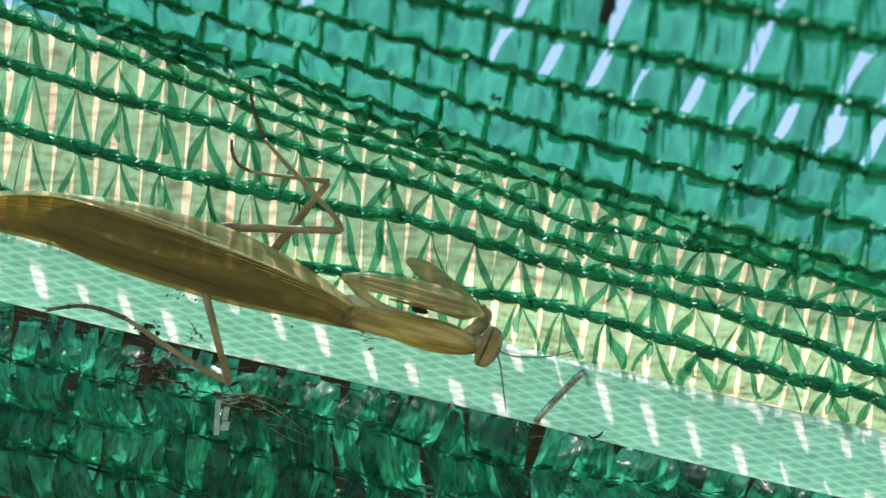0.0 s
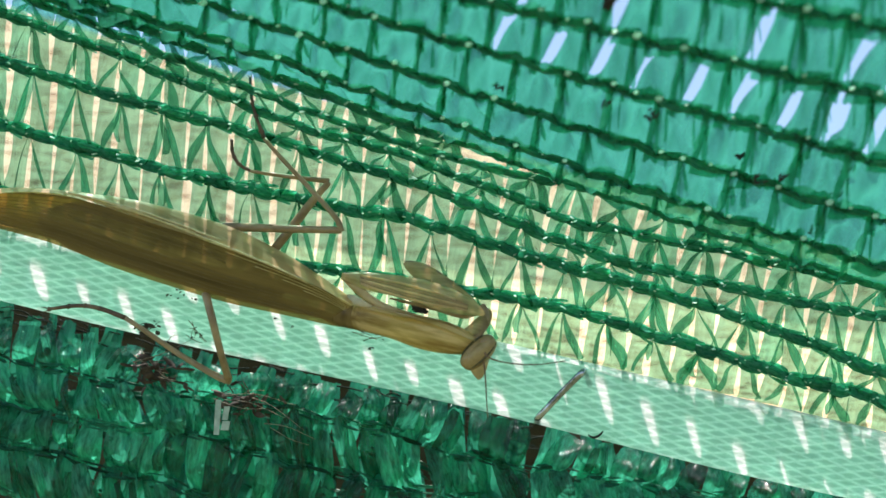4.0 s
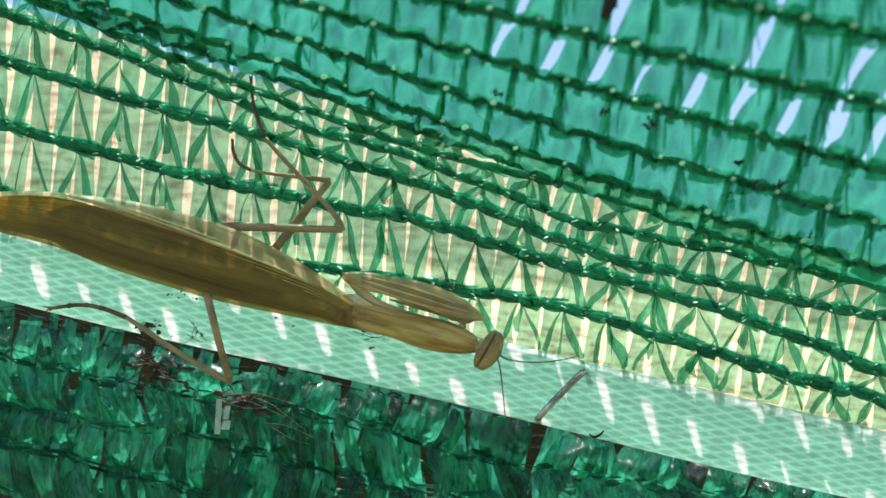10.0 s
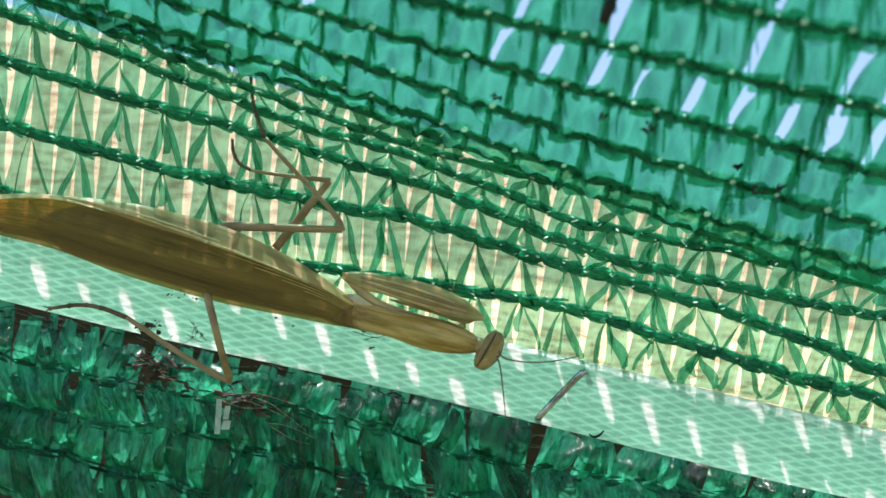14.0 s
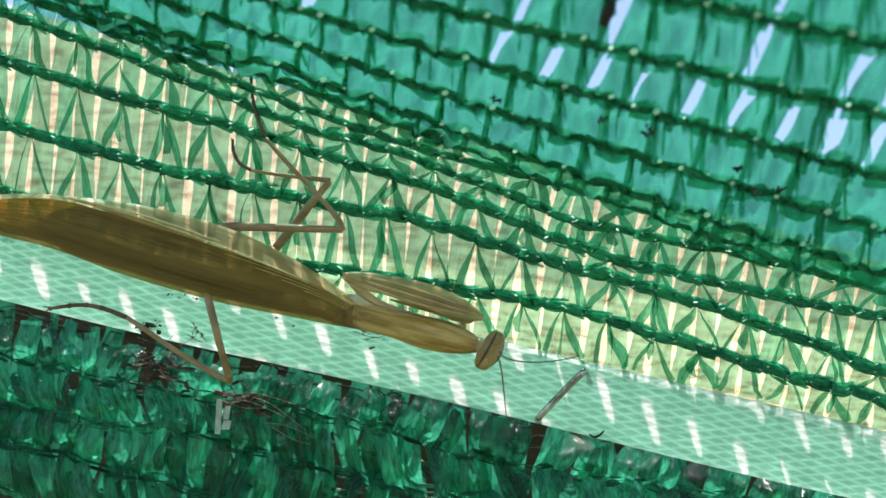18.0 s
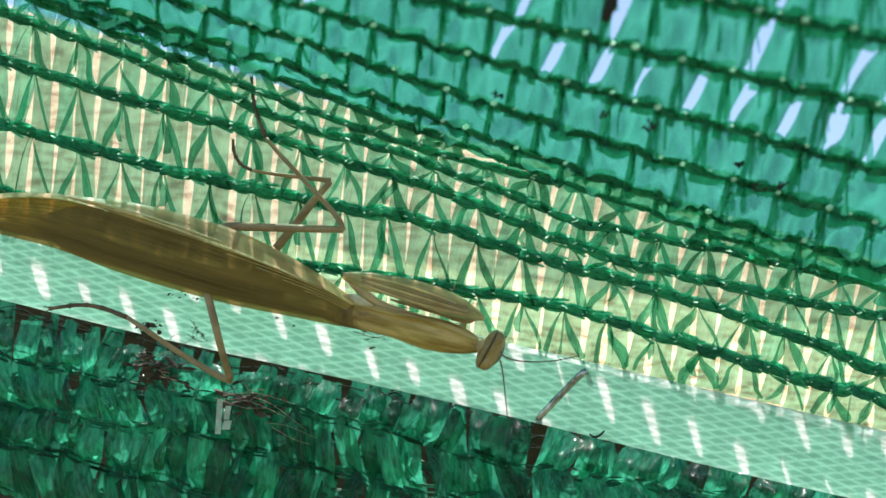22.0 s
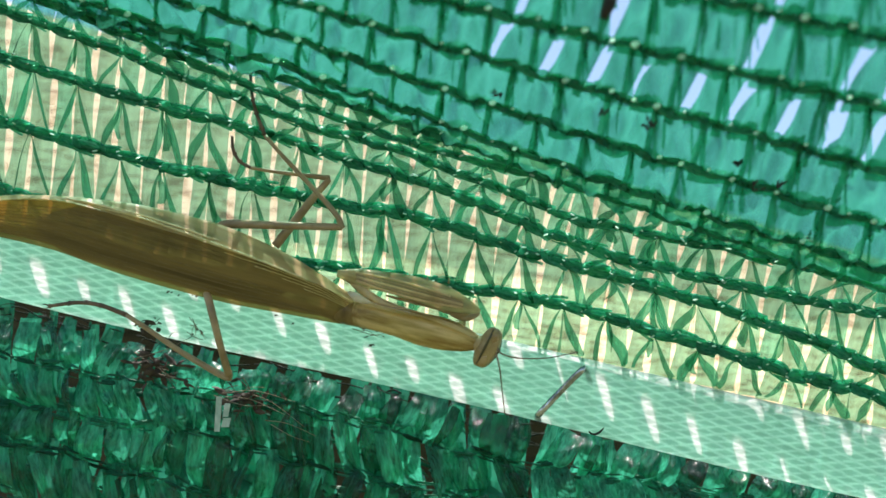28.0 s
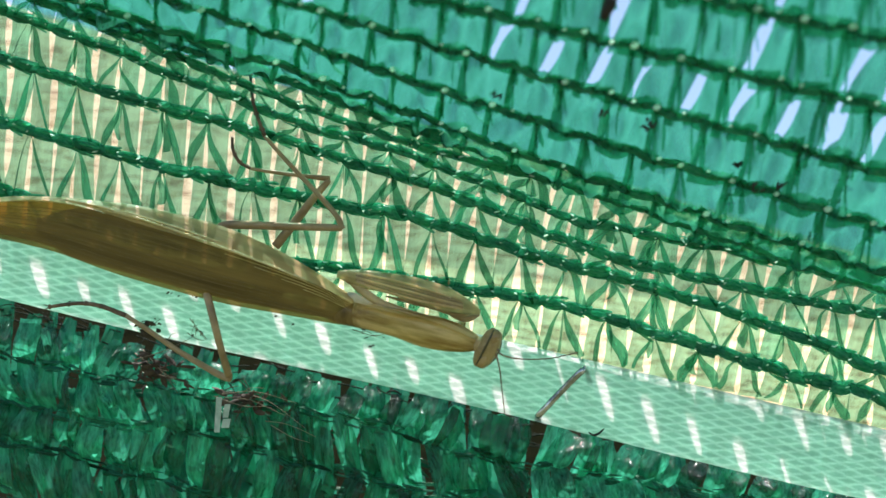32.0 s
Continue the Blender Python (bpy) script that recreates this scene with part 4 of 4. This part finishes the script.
wisps([(238, 640, 345, 598, 4, 1.5), (300, 602, 316, 592, -3, 1), (255, 622, 300, 668, 14, -1), (240, 628, 300, 660, 9, -1), (250, 650, 312, 672, 5, -1)], "pale dry fibres caught under the mantis' leg")
wisps([(395, 700, 525, 716, -12, -1), (400, 706, 505, 738, -10, -1), (380, 704, 470, 722, 8, -1), (440, 700, 540, 760, -14, -1), (470, 748, 560, 776, -8, -2), (480, 755, 548, 786, 6, -2), (425, 702, 470, 690, -6, -1)], "tangle of dry fibres hanging in the folded net")
wisps([(336, 566, 366, 606, -5, 1.2), (338, 580, 368, 604, -9, 1.2), (332, 592, 362, 606, 4, 1.2), (342, 568, 346, 598, 6, 1.2), (350, 578, 340, 600, -4, 1.2)], "dry tuft standing on the strap's edge")
wisps([(624, 586, 690, 592, 8, 0.9), (640, 590, 668, 600, -5, 0.9), (655, 598, 690, 586, 4, 0.9), (590, 576, 606, 574, -6, 0.9)], "fine dark fringe on the strap")
debris(425, 704, -1.5, 40, "dark dry plant debris caught in the netting", 22)


def crumb(x, y, size, n, label):
    """Flat dry flakes stuck together on the strap."""
    b = Build()
    for i in range(n):
        p = at(x + rng.uniform(-1, 1) * size, y + rng.uniform(-0.45, 0.45) * size, 0.7)
        b.blob(p, rng.uniform(1.5, 3.6) * U, rng.uniform(0.8, 2) * U, 0.8 * U, rng.uniform(-0.9, 0.9), 0.9, rng, 7, 5)
    thing("crumb", label, "debris", b.mesh("crumb", DIRT), "dry crumbs round the strap")


crumb(272, 574, 15, 9, "dark curled crumbs stuck to the strap")
crumb(350, 592, 11, 8, "dry brown flakes on the strap's edge")
crumb(655, 590, 26, 10, "fringe of dark crumbs on the strap")
crumb(310, 519, 18, 7, "faint brown crumbs on the strap")
crumb(346, 528, 4, 3, "small black crumb on the strap")
crumb(490, 562, 2.5, 2, "tiny dark speck on the strap")
crumb(518, 577, 2, 2, "tiny dark speck on the strap")
crumb(658, 615, 4, 3, "tiny dark speck on the strap")
b = Build()
for x0, x1, y0, y1 in ((384, 394, 706, 768), (399, 409, 718, 742), (396, 410, 744, 760)):
    b.v += [at(x, y, w) for w in (0.2, 0.5) for x, y in ((x0 - 4, y1), (x1 - 4, y1), (x1, y0), (x0, y0))]
    n = len(b.v) - 8
    b.f += [tuple(n + i for i in f) for f in ((3, 2, 1, 0), (4, 5, 6, 7), (0, 1, 5, 4), (1, 2, 6, 5), (2, 3, 7, 6), (3, 0, 4, 7))]
thing("plastic_scrap", "pale torn scrap of tape hanging in the netting", "scrap", b.mesh("plastic_scrap", SCRAP, False))
b = Build()
line = smooth_path([(1042, 768, 0.3), (1050, 773, 0.8), (1060, 770, 0.8), (1068, 762, 0.5)], 5)
b.tube([at(*p) for p in line], [(1.1 + 1.1 * math.sin(math.pi * (i + 1) / (len(line) + 1))) * U for i in range(len(line))], 6)
thing("seed_husk", "tiny black curled husk on the strap's edge", "husk", b.mesh("seed_husk", BLACK))
b = Build()
b.tube([at(1094, -22, 34) - at(1085, 0, 34), Vector((0, 0, 0.0005)), at(1074, 28, 34) - at(1085, 0, 34)], [5 * U, 10 * U, 6 * U], 8)
burr = part("burr", b.mesh("burr", BLACK), flap, "small black burr stuck in the netting")


# dark flecks in the film of the loose sheet
for x, y, r in ((1066, 196, 3), (1146, 226, 3), (1155, 214, 3), (1305, 286, 2), (1343, 326, 2), (1386, 322, 2), (1440, 412, 1), (1492, 306, 2), (880, 160, 2), (992, 160, 2), (1478, 350, 1), (1288, 345, 1)):
    b = Build()
    w = FLAP[r][1] + 2.0
    for _ in range(4):
        b.blob(at(x + rng.uniform(-9, 9), y + rng.uniform(-7, 7), w), rng.uniform(3, 7) * U, 2.2 * U, 1.5 * U, rng.uniform(0, 1.5), 0.6, rng, 6, 4)
    part("fleck", b.mesh("fleck", BLACK), bands[r], "dark fleck in the film")


# ---- what moves ----
# how far the loose sheet has sunk: at its upper rows and at its lowest
WIND = [(0, 7.5, 12), (0.5, 3.7, 9.5), (1, -2.5, 6), (1.5, -8.9, 1.8), (2, -14.2, -1.8), (2.5, -15.8, -2.3), (3.5, -15, -2.3), (5.5, -13.9, -2.2), (6, -14.3, -2.3), (6.5, -15.8, -3.8), (7, -17.3, -5.4),
        (7.5, -17.3, -6.4), (8, -15.1, -5.4), (8.5, -11.2, -3.3), (9, -3.7, 1.5), (9.5, 0.8, 3.1), (10, 1.6, 3.6), (10.5, -4.5, -1.5), (11, -16, -9.7), (11.5, -16, -11.2), (12, 0, 0), (12.5, 7, 5.6),
        (13, 3.1, 3.1), (13.5, 13.8, 9.2), (14, 10, 7.7), (14.5, 12.3, 9.7), (15.5, 2, 1.5), (16.5, -6.8, -6.1), (17, -1.5, -2), (17.5, 7.7, 3.6), (18, 15.4, 9.2), (18.5, 16.9, 10.7), (19, 8.4, 5.6),
        (19.5, 12.3, 7.7), (20, 13.8, 8.2), (20.5, 14.6, 9.2), (21, 7.7, 3.6), (21.5, 6.2, 3.1), (22, 6.2, 3.1), (22.5, 9.2, 5.6), (23, 6.2, 4.1), (23.5, 3.8, 2.1), (24.05, 1.6, 0), (24.4, -7.6, -0.5),
        (25.5, -6.1, 0.6), (26.5, -1, 4.5), (27.5, 3.7, 7.5), (28, 6.8, 9), (28.5, 9.8, 12.1), (29, 10.6, 13.1), (30, 11, 13), (30.5, 11.5, 13.8), (31, 9.3, 11.2), (32, 7.7, 10.8)]


def drift(d, w):
    return Vector((-0.27 * d, -d, 0)) * scale_at(w)


def motions():
    for r, (band, k) in enumerate(zip(bands, SWAY)):
        walk(band, [(t, Matrix.Translation(drift(k * high + (1 - k) * low, FLAP[r + 1][1]))) for t, high, low in WIND])
    walk(hem, [(t, Matrix.Translation(drift(0.7 * low, FLAP[0][1]))) for t, high, low in WIND])
    o = at(1080, 4, 34)
    walk(burr, [(t, Matrix.Translation(o + drift(high, 34))) for t, high, low in WIND])
    # the abdomen rises and sinks on the thorax
    hinge = Matrix.Translation(at(610, 550, W))
    walk(abdomen, [(t, hinge @ pose(0, 0, 0, 0, 0, math.degrees(d / 460)) @ hinge.inverted()) for t, d in
                   ((0, -5), (3, -8), (6, -8.5), (9, -5), (10, -3), (12, 0), (18, 1), (24, -1), (24.5, 3.5), (28, 6), (32, 7))])
    # the head turns while it is cleaned: a roll beside the board and a nod about the line of the eyes
    n = Matrix.Translation(at(*NECK))
    eyes = Vector((math.cos(radians(58)), math.sin(radians(58)), 0))
    nods = ((0, 6, 0, 0, -6), (0.5, 8, -30, 0, 4), (1, 20, -50, -2, 0), (1.5, 18, -40, 0, 6), (2, 18, -45, 0, 6), (2.5, 24, -70, -2, 18), (3, 16, -45, 0, 4), (3.5, -12, -65, -8, 4),
            (4.5, -16, -62, -8, 4), (5.5, -22, -68, -8, 2), (6, -28, -75, -2, 2), (6.5, 4, -30, -2, 0), (7, -16, -75, -2, 4), (7.5, -24, -66, -2, 4), (8, -10, -30, -4, 0),
            (8.3, -2, -10, 0, 0), (9, 0, 0, 0, 0), (24, 2, 0, 2, 0), (24.5, 3, 0, -2, 0), (32, 3, 0, -2, 0))
    walk(head, [(t, n @ Matrix.Translation((sx * U, -sy * U, 0)) @ pose(0, 0, 0, 0, 0, roll) @ Matrix.Rotation(radians(nod), 4, eyes)) for t, roll, nod, sx, sy in nods])
    # the feelers keep their line while it turns
    for ob, o in feelers:
        walk(ob, [(t, Matrix.Translation(o) @ (pose(0, 0, 0, 0, 0, 0.8 * roll) @ Matrix.Rotation(radians(0.9 * nod), 4, eyes)).inverted()) for t, roll, nod, sx, sy in nods])
    # forelegs
    j = Matrix.Translation(at(*JOINT))
    walk(femur, [(t, j @ Matrix.Translation((sx * U, 0, 0)) @ pose(0, 0, 0, 0, 0, rz)) for t, rz, sx in
                 ((0, 2, 0), (3, 2.5, 0), (6, 2, 0), (8.6, 2.5, 0), (8.9, 1.5, 0), (9.3, 0, 0), (24, 0, 0), (24.5, 2.0, -8), (32, 2.0, -8))])
    walk(spot, [(t, j @ Matrix.Translation((-10 * U * k, 22 * U * k, -0.0006 * k))) for t, k in ((0, 0), (5.2, 0), (5.8, 0.3), (6.5, 0.1), (8.6, 0), (9.2, 1), (32, 1))])
    e = Matrix.Translation(at(*ELBOW))
    walk(far_femur, [(t, e @ Matrix.Translation((-12 * U, -5 * U, 0) if t > 9 else (0, 0, 0)) @ pose(0, 0, 0, 0, 0, rz)) for t, rz in
                     ((0, 10), (0.5, 0), (1, 12), (1.5, 0), (2, 0), (2.5, 0), (3, 3), (3.5, 16), (4.5, 10), (5.5, 20), (6, 22), (6.5, 6), (7, 20), (7.5, 24), (8, 10), (8.3, 2), (8.6, 2),
                      (8.8, 16), (9.2, 26), (10, 30), (32, 30))])
    walk(far_coxa, [(t, e @ Matrix.Translation((-x * U, -0.45 * x * U, -0.00005 * x))) for t, x in ((0, 0), (8.6, 0), (9.2, 35), (10, 45), (32, 45))])
    walk(far_tibia, [(t, pose(0, 0, 0, 0, 0, rz)) for t, rz in
                     ((0, -70), (0.5, -60), (1, -8), (1.5, 0), (2, 0), (2.5, -40), (3, 0), (3.5, -70), (4.5, -60), (5.5, -50), (6, -10), (6.5, 0), (7, -60), (7.5, -50), (8, -70), (8.6, -80),
                      (9.2, -140), (10, -170), (32, -170))])

motions()
